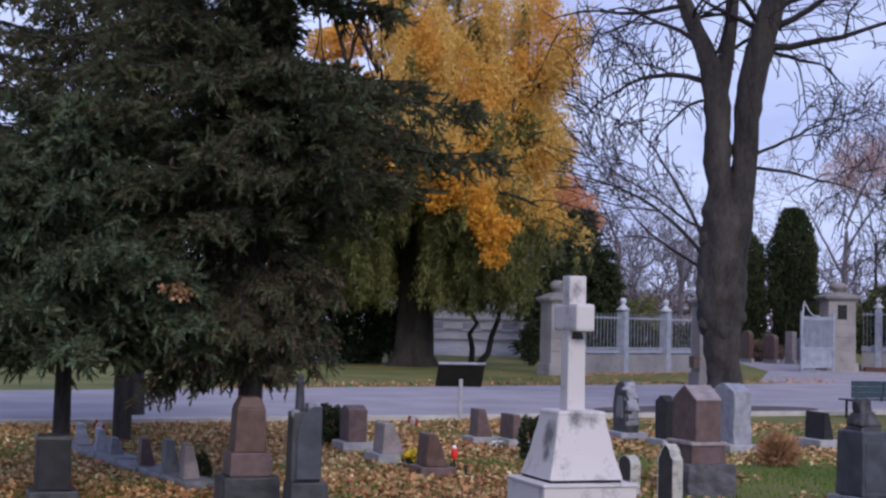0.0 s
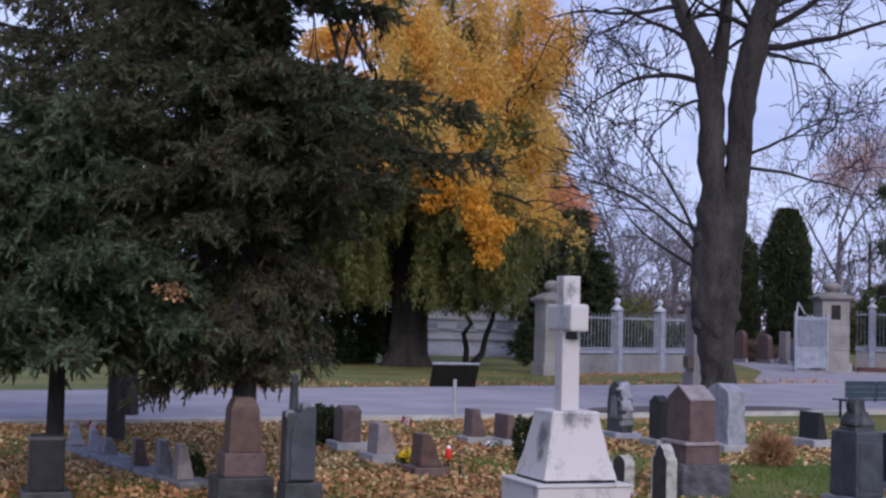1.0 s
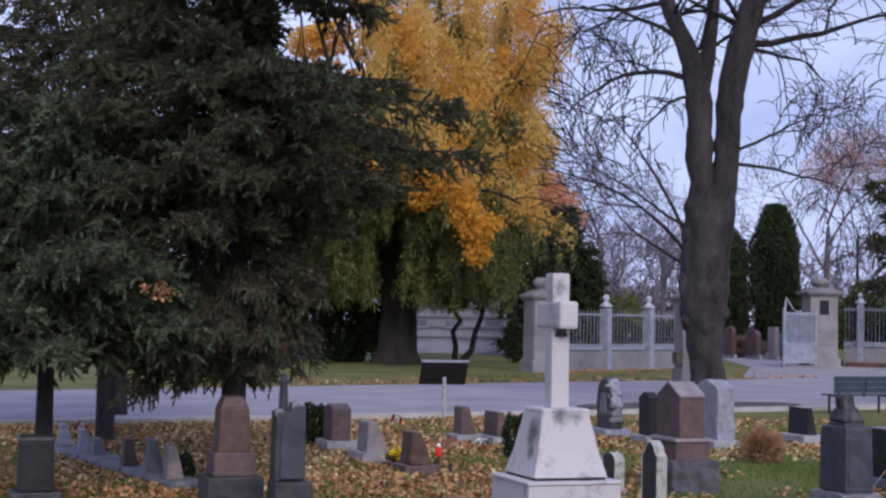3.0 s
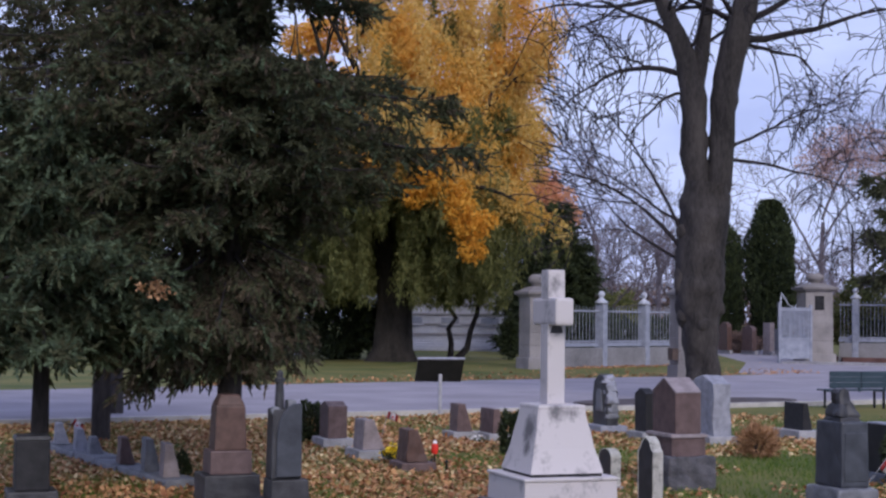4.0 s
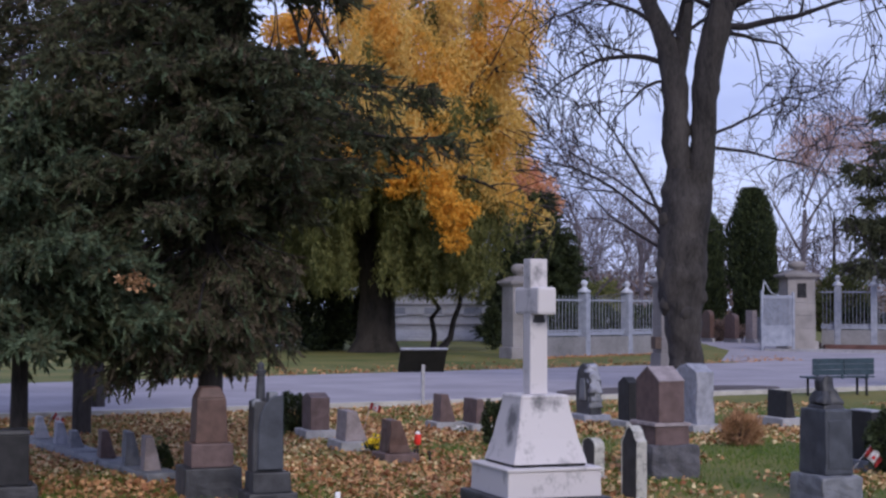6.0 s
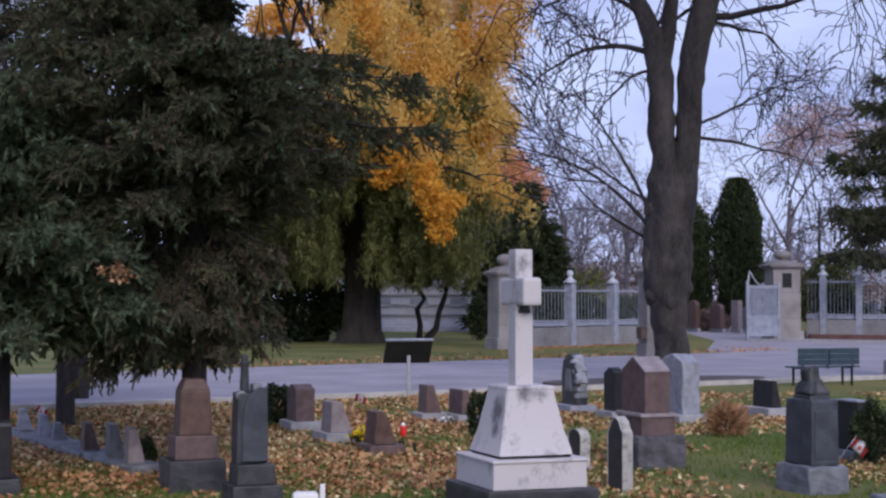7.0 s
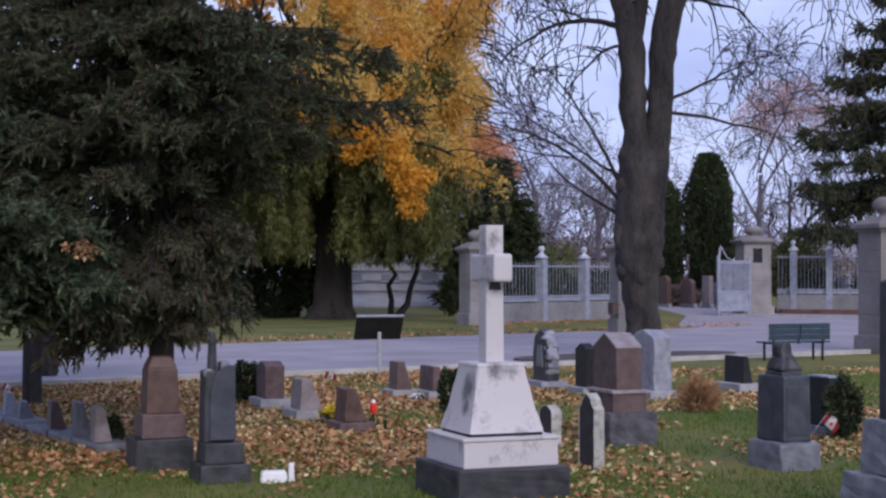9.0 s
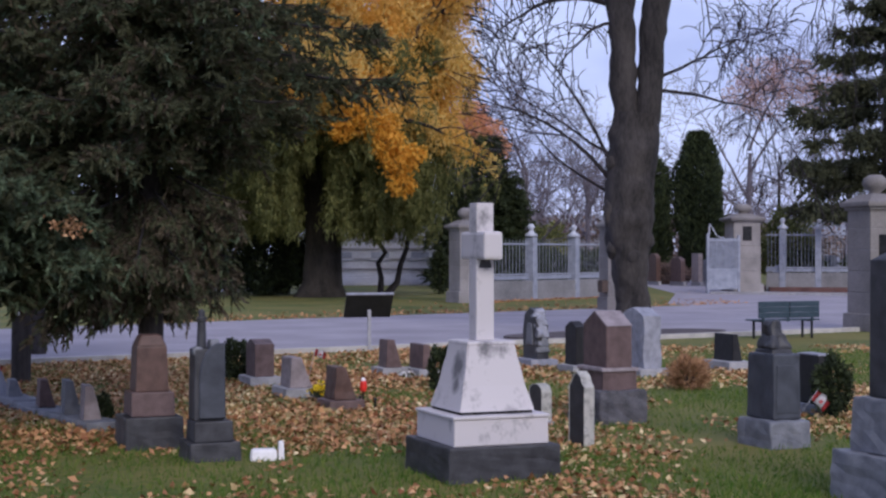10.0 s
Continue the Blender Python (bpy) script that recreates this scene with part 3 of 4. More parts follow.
# ---- flowers, flags, planters on the graves ----
def flag(x, y, z, w, turn, tilt):
    g = tagged(empty("small_flag", x, y, z, turn), "small red and white flag on a thin stick", "flag")
    part("stick", rod((0, 0, -0.25), (0, 0, w), 0.0035), GALVANISED, g)
    for name, lo, hi, mat in (("red_band", 0, 0.24, RED_CLOTH), ("white_field", 0.24, 0.76, WHITE), ("red_band", 0.76, 1.0, RED_CLOTH)):
        bm = bmesh.new()
        rows = []
        for i in range(7):
            u = lo + (hi - lo) * i / 6
            rows.append([bm.verts.new((u * w * 0.9 + 0.004, 0.02 * math.sin(u * 8 + v * 1.5), w * (0.4 + 0.6 * v) - 0.13 * w * u * u - 0.05 * w * math.sin(u * 8) * v)) for v in (0, 0.25, 0.5, 0.75, 1)])
        for p, q in zip(rows, rows[1:]):
            for j in range(4):
                bm.faces.new((p[j], q[j], q[j + 1], p[j + 1]))
        bmesh.ops.solidify(bm, geom=bm.faces[:], thickness=0.002)
        part(name, bm, mat, g, smooth=True)
    part("red_emblem", block(w * 0.18, 0.05, w * 0.26, w * 0.52, 0.6, 0, w * 0.46), RED_CLOTH, g)
    g.matrix_basis = pose(x, y, z, 0, tilt, turn)


flag(-1.78, 21.4, 0.52, 0.17, 10, 14)
flag(-6.55, 22.3, 0.30, 0.18, 10, 30)
flag(3.93, 16.75, 0.36, 0.22, 8, 38)


def posy(x, y, mat, label, r, count, z=0.0):
    rng = np.random.default_rng(int(abs(x * 100)) + 7)
    g = tagged(empty("flower_bunch", x, y, z), label, "flowers")
    p = rng.normal(0, 1, (count, 3)) * [r * 0.55, r * 0.5, r * 0.28] + [0, 0, r * 0.7]
    blades("blossom", p, rng.normal(0, 1, (count, 3)) + [0, 0, 0.8], rng.normal(0, 1, (count, 3)), 0.05, 0.045, mat, g)
    q = rng.normal(0, 1, (count, 3)) * [r * 0.5, r * 0.45, 0.02] + [0, 0, 0.02]
    blades("foliage", q, rng.normal(0, 0.5, (count, 3)) + [0, 0, 1], rng.normal(0, 1, (count, 3)), r * 0.9, 0.02, BUSH_LEAF, g)


posy(-1.62, 20.9, YELLOW, "bright yellow flowers between two headstones", 0.15, 160, 0.05)
posy(-0.55, 24.6, WHITE, "white flowers at the foot of a headstone", 0.10, 60)


def lantern(x, y):
    g = tagged(empty("grave_lantern", x, y, 0, 15), "red plastic grave lantern with a pale lid on a stake", "lantern")
    part("stake", rod((0, 0, -0.02), (0, 0, 0.2), 0.012), DARK_METAL, g)
    part("glass", turned([(0.035, 0.2), (0.048, 0.24), (0.048, 0.30), (0.035, 0.34)], 12), RED, g, "bright red plastic body")
    part("lid", turned([(0.03, 0.34), (0.032, 0.35), (0.016, 0.375), (0.008, 0.385)], 12), WHITE, g, "pale lid")


lantern(-1.02, 20.2)


def grave_stake(x, y):
    g = tagged(empty("grave_stake", x, y, 0, 10), "short dark stake beside a small headstone", "stake")
    part("rod", rod((0, 0, -0.03), (0, 0, 0.14), 0.014), DARK_METAL, g)
    part("cap", block(0.045, 0.03, 0.03, 0.135, 0.8, 0.006), DARK_METAL, g)


grave_stake(-1.05, 20.0)
grave_stake(-0.84, 19.7)


def planter(x, y):
    g = tagged(empty("grave_planter", x, y, 0, TURN), "black granite headstone with a pale top edge", "headstone", "gravestones")
    part("base", block(0.4, 0.6, 0.14, -0.03, 0.97), GREY_GRANITE, g)
    part("stone", block(0.22, 0.46, 0.62, 0.1, 0.97, 0.01), BLACK_GRANITE, g)
    part("top_edge", block(0.225, 0.46, 0.02, 0.72, 0.97, 0.005), PALE_GRANITE, g)


planter(4.72, 19.6)


# ---- sign, bench ----
def plaque(x, y):
    g = tagged(empty("plaque_stand", x, y, 0, 16), "dark information panel tilted on a single steel post", "sign")
    part("post", block(0.07, 0.07, 0.86, -0.02, 1.0, 0.008), GALVANISED, g, "grey steel post")
    bm = block(0.98, 0.05, 0.56, -0.28, 1.0, 0.008)
    p = part("panel", bm, MATT_BLACK, g)
    p.matrix_basis = pose(0, 0.07, 0.92, 34, 0, 0)
    bm = block(1.0, 0.06, 0.03, 0.28, 1.0, 0.004)
    e = part("panel_edge", bm, PALE_GRANITE, g, "pale upper edge")
    e.matrix_basis = pose(0, 0.07, 0.92, 34, 0, 0)


plaque(-1.49, 31.5)


def bench(x, y, turn):
    g = tagged(empty("park_bench", x, y, 0, turn), "blue-green painted park bench with two back panels", "bench")
    for k in (-0.68, 0.68):
        for q in (-0.17, 0.2):
            part("leg", block(0.045, 0.045, 0.43, -0.01, 1.0, 0.006, k, q), DARK_METAL, g)
        part("seat_bearer", block(0.045, 0.42, 0.04, 0.39, 1.0, 0.006, k, 0.02), DARK_METAL, g)
        part("back_post", block(0.06, 0.05, 0.46, 0.40, 1.0, 0.01, k, -0.19), BLUE_PAINT, g)
    part("middle_post", block(0.06, 0.05, 0.46, 0.40, 1.0, 0.01, 0, -0.19), BLUE_PAINT, g)
    for i in range(4):
        part("seat_slat", block(1.78, 0.09, 0.035, 0.42, 1.0, 0.008, 0, -0.15 + 0.11 * i), BLUE_PAINT, g)
    for k in (-0.43, 0.43):
        for i in range(3):
            part("back_slat", block(0.82, 0.03, 0.125, 0.49 + 0.13 * i, 1.0, 0.008, k, -0.235), BLUE_PAINT, g)
    return g


bench(8.0, 36.1, 22)


# ---- gate pillars, white fence ----
def pillar(x, y, high, wide, turn=35, plate=None, stone=LIMESTONE, box=False):
    g = tagged(empty("gate_pillar", x, y, 0, turn), "square grey stone gate pillar with moulded cap and ball", "gate pillar", "gate pillars")
    part("foot", block(wide * 1.18, wide * 1.18, 0.5, -0.05, 0.98, 0.03, rough=0.01, cuts=4), stone, g)
    courses = 5
    for i in range(courses):
        h = (high - 0.75) / courses
        part("stone_course", block(wide * (1.0 - 0.004 * i), wide * (1.0 - 0.004 * i), h - 0.008, 0.44 + i * h, 1.0, 0.018), stone, g)
    part("core", block(wide * 0.96, wide * 0.96, high - 0.76, 0.44, 1.0, 0.0), WALL_STONE, g, "recessed mortar joints")
    part("necking", block(wide * 1.12, wide * 1.12, 0.08, high - 0.40, 1.0, 0.02), stone, g)
    part("cornice", block(wide * 1.3, wide * 1.3, 0.14, high - 0.32, 1.0, 0.04), DULL_STONE, g)
    part("cap", block(wide * 1.18, wide * 1.18, 0.2, high - 0.18, 0.45, 0.02), DULL_STONE, g)
    bm = turned([(wide * 0.2, high), (wide * 0.14, high + 0.06), (wide * 0.26, high + 0.14), (wide * 0.33, high + 0.27), (wide * 0.3, high + 0.4), (wide * 0.16, high + 0.51)], 18)
    part("ball", bm, DULL_STONE, g, smooth=True)
    if box:
        part("side_box", block(0.34, 0.40, 0.42, 0.62, 1.0, 0.02, -wide / 2 - 0.05, -0.15), BROWN_BOX, g, "weathered brown box on the side")
    if plate:
        part("plate", block(0.48, 0.03, 0.72, high * plate, 1.0, 0.01, 0, -wide / 2 - 0.0), DARK_METAL, g, "dark bronze plate")
    return g


pillar(0.95, 61.9, 3.3, 1.05, 25, 0.55)
pillar(15.18, 77.5, 3.95, 1.42, 8, 0.66)
pillar(11.15, 39.6, 3.5, 1.0, 20, 0.5, DULL_STONE)
pillar(6.0, 54.0, 3.2, 0.72, 20, None, DULL_STONE, True)


def fence(a, b, low, high, count, piers):
    """White iron railings on a low wall, with piers at the given shares of the run."""
    a, b = Vector((*a, 0)), Vector((*b, 0))
    run = (b - a).length
    g = tagged(empty("iron_fence", a.x, a.y, 0, math.degrees(math.atan2(b.y - a.y, b.x - a.x))), "white painted iron fence on a low stone wall", "fence")
    part("low_wall", block(run, 0.4, low, -0.03, 0.99, 0.02, run / 2), WALL_STONE, g, "low weathered grey stone wall")
    part("lower_panel", block(run, 0.03, 0.16, low + 0.02, 1.0, 0.004, run / 2), GREY_IRON, g)
    for z in (low + 0.2, high - 0.22):
        part("rail", block(run, 0.05, 0.07, z, 1.0, 0.008, run / 2), GREY_IRON, g)
    first = None
    for i in range(count):
        ob = None
        if first is None:
            first = part("bar", rod((0, 0, low), (0, 0, high), 0.014, sides=6), GREY_IRON, g)
            ob = first
        else:
            ob = new("bar", first.data)
            ob.parent = g
        ob.location.x = (i + 0.5) * run / count
    for k in piers:
        p = part("pier", block(0.32, 0.46, high + 0.12, 0, 0.98, 0.03, run * k, 0), GREY_IRON, g, "white panelled pier")
        bm = turned([(0.27, high + 0.14), (0.29, high + 0.2), (0.1, high + 0.36), (0.07, high + 0.42), (0.14, high + 0.5), (0.15, high + 0.58), (0.07, high + 0.68)], 14)
        f = part("finial", bm, WHITE_IRON, p, smooth=True)
        f.location.x = run * k
    return g


fence((1.5, 62.6), (8.2, 70.5), 0.85, 2.55, 44, (0.34, 0.64, 1.0))
fence((16.8, 79.5), (27.5, 76.0), 1.0, 3.1, 60, (0.075, 0.235, 0.6))


def gate_leaf(x, y, turn):
    g = tagged(empty("open_gate_leaf", x, y, 0, turn), "open white iron gate leaf with a rising top rail", "gate")
    for k in (0.0, 1.75):
        part("stile", block(0.12, 0.12, 2.95 - 0.05 * k, 0.0, 1.0, 0.01, k), GREY_IRON, g)
    for z in (0.2, 1.1, 2.55):
        part("rail", block(1.8, 0.07, 0.12, z, 1.0, 0.01, 0.88), GREY_IRON, g)
    part("lower_panel", block(1.7, 0.04, 0.9, 0.24, 1.0, 0.004, 0.88), GREY_IRON, g)
    tubes("scroll", [smooth_line([(0.05, 0, 2.7), (0.12, 0, 3.45), (0.30, 0, 3.15), (0.5, 0, 2.85), (0.8, 0, 2.72)], [0.05, 0.035, 0.035, 0.03, 0.02], 16)], WHITE_IRON, g)
    for i in range(23):
        part("bar", rod((0.12 + i * 0.07, 0, 1.1), (0.12 + i * 0.07, 0, 2.72), 0.027, sides=6), GREY_IRON, g)


gate_leaf(13.05, 75.4, 20)


# ---- buildings beyond ----
def terrace_house(x, y):
    g = tagged(empty("white_building", x, y, 0, 8), "pale stone building with banded wall and broad steps", "building")
    part("wall", block(9.0, 5.0, 4.6, 0, 1.0, 0.03, 0, 2.5), WHITE_STONE, g)
    for i in range(4):
        part("step", block(8.6, 0.4, 0.16, 0.16 * i, 1.0, 0.02, 0, -1.5 + 0.36 * i), WHITE_STONE, g)
    for i in range(4):
        part("ledge", block(9.1, 0.12, 0.10, 0.95 + 0.62 * i, 1.0, 0.015, 0, -0.06), LIMESTONE, g)
    for k in (-3.2, -0.9, 1.6):
        w = part("window", block(1.1, 0.08, 0.42, 1.62, 1.0, 0.01, k, -0.05), ROOF, g, "shallow grey window")
        part("sill", block(1.3, 0.2, 0.08, 1.54, 1.0, 0.01, k, -0.08), WHITE_STONE, w)
    part("roof", block(9.6, 5.6, 0.9, 4.6, 0.7, 0.02, 0, 2.5), ROOF, g)


terrace_house(-3.0, 95)


def long_house(x, y, wide, high, turn):
    g = tagged(empty("far_house", x, y, 0, turn), "distant grey house with a low pitched roof", "house", "far houses")
    part("wall", block(wide, 8, high, 0, 1.0, 0.02), PALE_GRANITE, g)
    bm = bmesh.new()
    rows = [[bm.verts.new((sx * (wide / 2 + 0.4), yy, high + zz)) for yy, zz in ((-4.6, -0.1), (0, 2.4), (4.6, -0.1))] for sx in (-1, 1)]
    bm.faces.new(rows[0])
    bm.faces.new(rows[1][::-1])
    for i in range(3):
        bm.faces.new((rows[0][i], rows[0][(i + 1) % 3], rows[1][(i + 1) % 3], rows[1][i]))
    bmesh.ops.recalc_face_normals(bm, faces=bm.faces[:])
    part("roof", bm, ROOF, g)
    for i in range(4):
        part("window", block(1.1, 0.1, 1.3, 1.0, 1.0, 0.01, -wide * 0.36 + i * wide * 0.24, -4.0), DARK_METAL, g)


long_house(14, 185, 16, 4.2, 6)
long_house(47, 200, 14, 4.0, -8)


# ---- trees ----
def bare_crown(name, x, y, label, seed, height, radius, trunk=0.35, kids=6, levels=3, mat=TWIG, droop=0.1, sides=3, clear=0.25, stems=5):
    rng = np.random.default_rng(seed)
    g = tagged(empty(name, x, y, 0), label, "tree")
    out = {}
    top = np.array([rng.normal(0, 0.3), rng.normal(0, 0.3), height * 0.55])
    line = [np.array([0, 0, -0.1]) + top * k + rng.normal(0, 0.05, 3) * k for k in np.linspace(0, 1, 7)]
    tubes("trunk", [(line, np.linspace(trunk, trunk * 0.45, 7))], BARK if mat is TWIG else mat, g, 10)
    for i in range(stems):
        k = clear + (1 - clear) * i / max(1, stems - 1)
        a = rng.uniform(0, math.tau)
        way = [math.cos(a) * (1.1 - 0.5 * k), math.sin(a) * (1.1 - 0.5 * k), 0.7 + 0.4 * k]
        grow(rng, top * k, way, height * rng.uniform(0.42, 0.6) * radius, trunk * 0.45, levels, out, droop, 0.75, kids, 0.07, 8, 0.010 if mat is TWIG else 0.018, (0.4, 0.68))
    tubes("twig_crown", [l for k in out for l in out[k]], mat, g, sides)
    return g


def street_tree(x, y):
    """The two-stemmed bare tree by the street."""
    rng = np.random.default_rng(11)
    g = tagged(empty("street_tree", x, y, 0), "large leafless tree with a forked dark trunk", "tree")
    trunk = [(0.15, 0, -0.1), (0.14, 0, 0.4), (0.12, 0, 1.0), (0.06, 0, 1.7), (0.02, 0, 2.4), (0.04, 0, 3.4), (0.15, 0, 4.6), (0.24, 0, 5.4)]
    tubes("trunk", [smooth_line(trunk, [0.54, 0.43, 0.40, 0.46, 0.57, 0.60, 0.60, 0.56], 60)], BARK, g, 36, 0.18)
    for bx, bz, br, tall in ((-0.42, 3.0, 0.24, 1.9), (-0.36, 2.1, 0.22, 1.3), (0.50, 2.3, 0.20, 1.0), (0.48, 3.9, 0.17, 1.5), (-0.40, 4.2, 0.16, 1.4), (0.10, 1.9, 0.20, 1.0)):
        bm = ball(br * 0.82, 0, 0, 0, tall, None, 18, 12)
        for v in bm.verts:
            v.co *= 1 + 0.35 * noise.noise(v.co * 6 + Vector((bx * 9, bz, 0)))
        burl = part("burl", bm, BARK, g, "knobbly burl on the trunk", True)
        burl.matrix_basis = pose(bx, -0.16 if abs(bx) > 0.2 else -0.40, bz)
    left = [(0.02, 0, 4.5), (-0.06, 0, 5.6), (-0.10, 0, 6.8), (-0.16, 0, 7.8), (-0.35, 0, 8.6), (-0.75, 0.1, 9.6), (-1.3, 0.2, 11.2), (-1.9, 0.4, 13.5), (-2.2, 0.6, 16)]
    mid = [(-0.14, 0, 7.3), (0.02, 0.1, 8.2), (0.25, 0.3, 9.8), (0.3, 0.6, 11.5), (0.2, 0.9, 14), (0.4, 1.0, 16.5)]
    right = [(0.40, 0, 4.5), (0.52, 0, 5.6), (0.58, 0, 6.8), (0.68, -0.05, 8.0), (0.98, -0.1, 9.4), (1.5, -0.1, 11), (2.2, -0.2, 13), (2.6, -0.3, 16)]
    stems = [(left, [0.36, 0.35, 0.33, 0.31, 0.25, 0.21, 0.17, 0.12, 0.06]), (mid, [0.22, 0.2, 0.17, 0.14, 0.1, 0.05]), (right, [0.36, 0.35, 0.33, 0.33, 0.32, 0.25, 0.16, 0.07])]
    for s in stems:
        tubes("stem", [smooth_line(*s, 34)], BARK, g, 18, 0.26)
    out = {}
    for pts, radii in stems:
        for i in range(4, len(pts) - 1):
            for _ in range(3):
                a = rng.uniform(0, math.tau)
                grow(rng, pts[i], [math.cos(a), math.sin(a), 0.55], rng.uniform(2.6, 4.4), radii[i] * 0.24, 3, out, 0.07, 0.72, 4, 0.12, 8, 0.011, (0.42, 0.75))
    # the long lower limbs that hang out to either side
    for start, way, length, r in (((-0.2, 0, 8.1), (-1, 0.1, 0.25), 3.6, 0.085), ((-0.14, 0, 7.7), (-0.8, -0.2, -0.3), 2.4, 0.05), ((0.75, 0, 6.3), (0.9, 0, 0.5), 3.0, 0.045), ((0.72, 0, 6.0), (1, 0.2, -0.1), 3.6, 0.05),
                                  ((1.2, 0, 9.0), (1, 0, 0.1), 4.2, 0.10), ((1.25, 0, 9.5), (1, -0.3, 0.25), 4.6, 0.09), ((-0.5, 0, 9.0), (-1, 0, 0.5), 3.4, 0.07), ((1.1, 0, 8.9), (0.8, 0.5, -0.2), 3.2, 0.06), ((1.3, 0, 10.0), (1, -0.2, 0.0), 4.4, 0.08), ((1.7, 0, 11.4), (1, -0.1, 0.1), 5.5, 0.09), ((-0.9, 0, 10.0), (-1, 0.1, -0.1), 3.6, 0.07),
                                  ((-0.35, 0, 3.7), (-0.75, 0.1, 0.9), 4.6, 0.06), ((-0.38, 0, 4.1), (-0.6, -0.2, 1.0), 4.4, 0.05), ((-0.3, 0.1, 3.4), (-0.9, 0.2, 0.7), 3.6, 0.045), ((-0.3, 0.1, 4.4), (-0.9, 0.3, 0.5), 3.4, 0.04)):
        mine = {}
        grow(rng, start, way, length, r, 3, mine, 0.17 if start[2] > 5 else 0.02, 0.66 if start[2] > 5 else 0.5, 4 if start[2] > 8.7 else 5, 0.15 if start[2] > 5 else 0.07, 10, 0.011, (0.42, 0.72))
        tubes("limb", mine[3], TWIG, g, 7)
        for k in (0, 1, 2):
            out.setdefault(k, []).extend(mine[k])
    kept = [l for k in out for l in out[k] if np.mean(np.asarray(l[0])[:, 0]) > -3.7 and (k > 0 or rng.random() < 0.5)]
    tubes("twig_crown", kept, TWIG, g, 4)


street_tree(4.55, 37.8)


def conifer(name, x, y, label, seed, height, reach, clear, mats, trunk=0.2, whorl=0.28, sag=0.6, detail=1.0, tip=0.5, upto=99.0, size=0.088, hang=0.5, low=0.0, fine=20):
    """A spruce: whorls of sagging boughs, each hung with twigs of needles."""
    rng = np.random.default_rng(seed)
    g = tagged(empty(name, x, y, 0), label, "tree")
    tubes("trunk", [([(0, 0, -0.1), (0.02, 0, height * 0.4), (0, 0.02, height)], [trunk, trunk * 0.7, 0.02])], BARK, g, 10)
    limbs, groups = [], [[] for _ in mats]
    z = clear
    while z < min(height - 0.3, upto):
        k = (z - clear) / (height - clear)
        count = rng.integers(4, 7)
        turn0 = rng.uniform(0, math.tau)
        for i in range(count):
            a = turn0 + i * math.tau / count + rng.normal(0, 0.2)
            length = (reach(z, a) if callable(reach) else reach * (1 - k) ** 0.75 + 0.2) * rng.uniform(0.72, 1.1)
            out_way = np.array([math.cos(a), math.sin(a), 0.0])
            t = np.linspace(0, 1, 9)
            drop = -(sag + (0.5 if z < low else 0.0)) * length * 0.45 * t ** 1.3 + 0.20 * length * np.clip(t - 0.7, 0, 1) * 1.5
            line = np.array([0, 0, z]) + out_way * (t * length)[:, None] + np.array([0, 0, 1.0]) * drop[:, None]
            line = line + np.cumsum(rng.normal(0, 0.02 * length / 3, (9, 3)), 0)
            limbs.append((line, np.linspace(0.028 * length / 2.5 + 0.01, 0.005, 9)))
            n = int(17 * length * detail) + 5
            for s in np.sort(rng.uniform(0.05, 1.0, n)):
                q = s * 8
                j = min(int(q), 7)
                here = line[j] + (line[j + 1] - line[j]) * (q - j)
                sideways = np.cross(out_way, [0, 0, 1]) * rng.choice([-1, 1])
                tw = unit(sideways * rng.uniform(0.3, 1) + out_way * rng.uniform(0.2, 0.9) + np.array([0, 0, -(hang + (0.7 if z < low else 0.0)) * rng.uniform(0.2, 2.0)]))
                tl = rng.uniform(0.25, 0.6) * (0.5 + 0.5 * (1 - s) + tip * 0.3) * min(1.3, 0.5 + length * 0.3)
                shoots = max(2, int(8 * tl / 0.4))
                for shoot in range(shoots):
                    root = here + tw * tl * rng.uniform(0.1, 1.0)
                    way = unit(tw * 0.55 + out_way * 0.35 + rng.normal(0, 0.55, 3) - np.array([0, 0, 0.7 if z < low else 0.0]))
                    sl = size * rng.uniform(0.9, 1.9)
                    u = np.linspace(0, 1, fine)[:, None]
                    ring = rng.normal(0, 1, (fine, 3))
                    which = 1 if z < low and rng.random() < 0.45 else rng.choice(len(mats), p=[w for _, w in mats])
                    groups[which].append((root + way * u * sl + np.array([0, 0, -0.3]) * (u * sl) ** 2, way * (0.7 + 0.5 * u) + ring * 0.62 * (1.2 - u)))
        z += whorl * rng.uniform(0.7, 1.3) * (1.0 + k)
    tubes("bough_frame", limbs, TWIG, g, 4)["kind"] = "stuff"
    for (mat, _), stuff in zip(mats, groups):
        if stuff:
            p, d = np.vstack([q[0] for q in stuff]), np.vstack([q[1] for q in stuff])
            needles("crown", p, d, rng.normal(0, 1, p.shape), size * rng.uniform(0.4, 0.75, len(p)), size * 0.24 * rng.uniform(0.7, 1.4, len(p)), mat, g)
    return g


def lopsided(z, a):
    """The old spruce: short below, long boughs from head height up, longer to the west."""
    east = float(np.interp(z, [1.7, 2.8, 3.4, 3.9, 4.3, 4.7, 5.0, 5.2, 5.8, 6.0, 8, 13], [0.72, 0.95, 1.3, 1.8, 2.5, 2.7, 2.4, 0.45, 0.4, 2.0, 1.9, 0.3]))
    rest = float(np.interp(z, [1.7, 3, 4.1, 4.8, 9, 13], [1.2, 1.9, 2.3, 1.9, 1.5, 0.3]))
    share = min(1.0, max(0.0, math.cos(a) * 1.6))
    return east * share + rest * (1 - share)


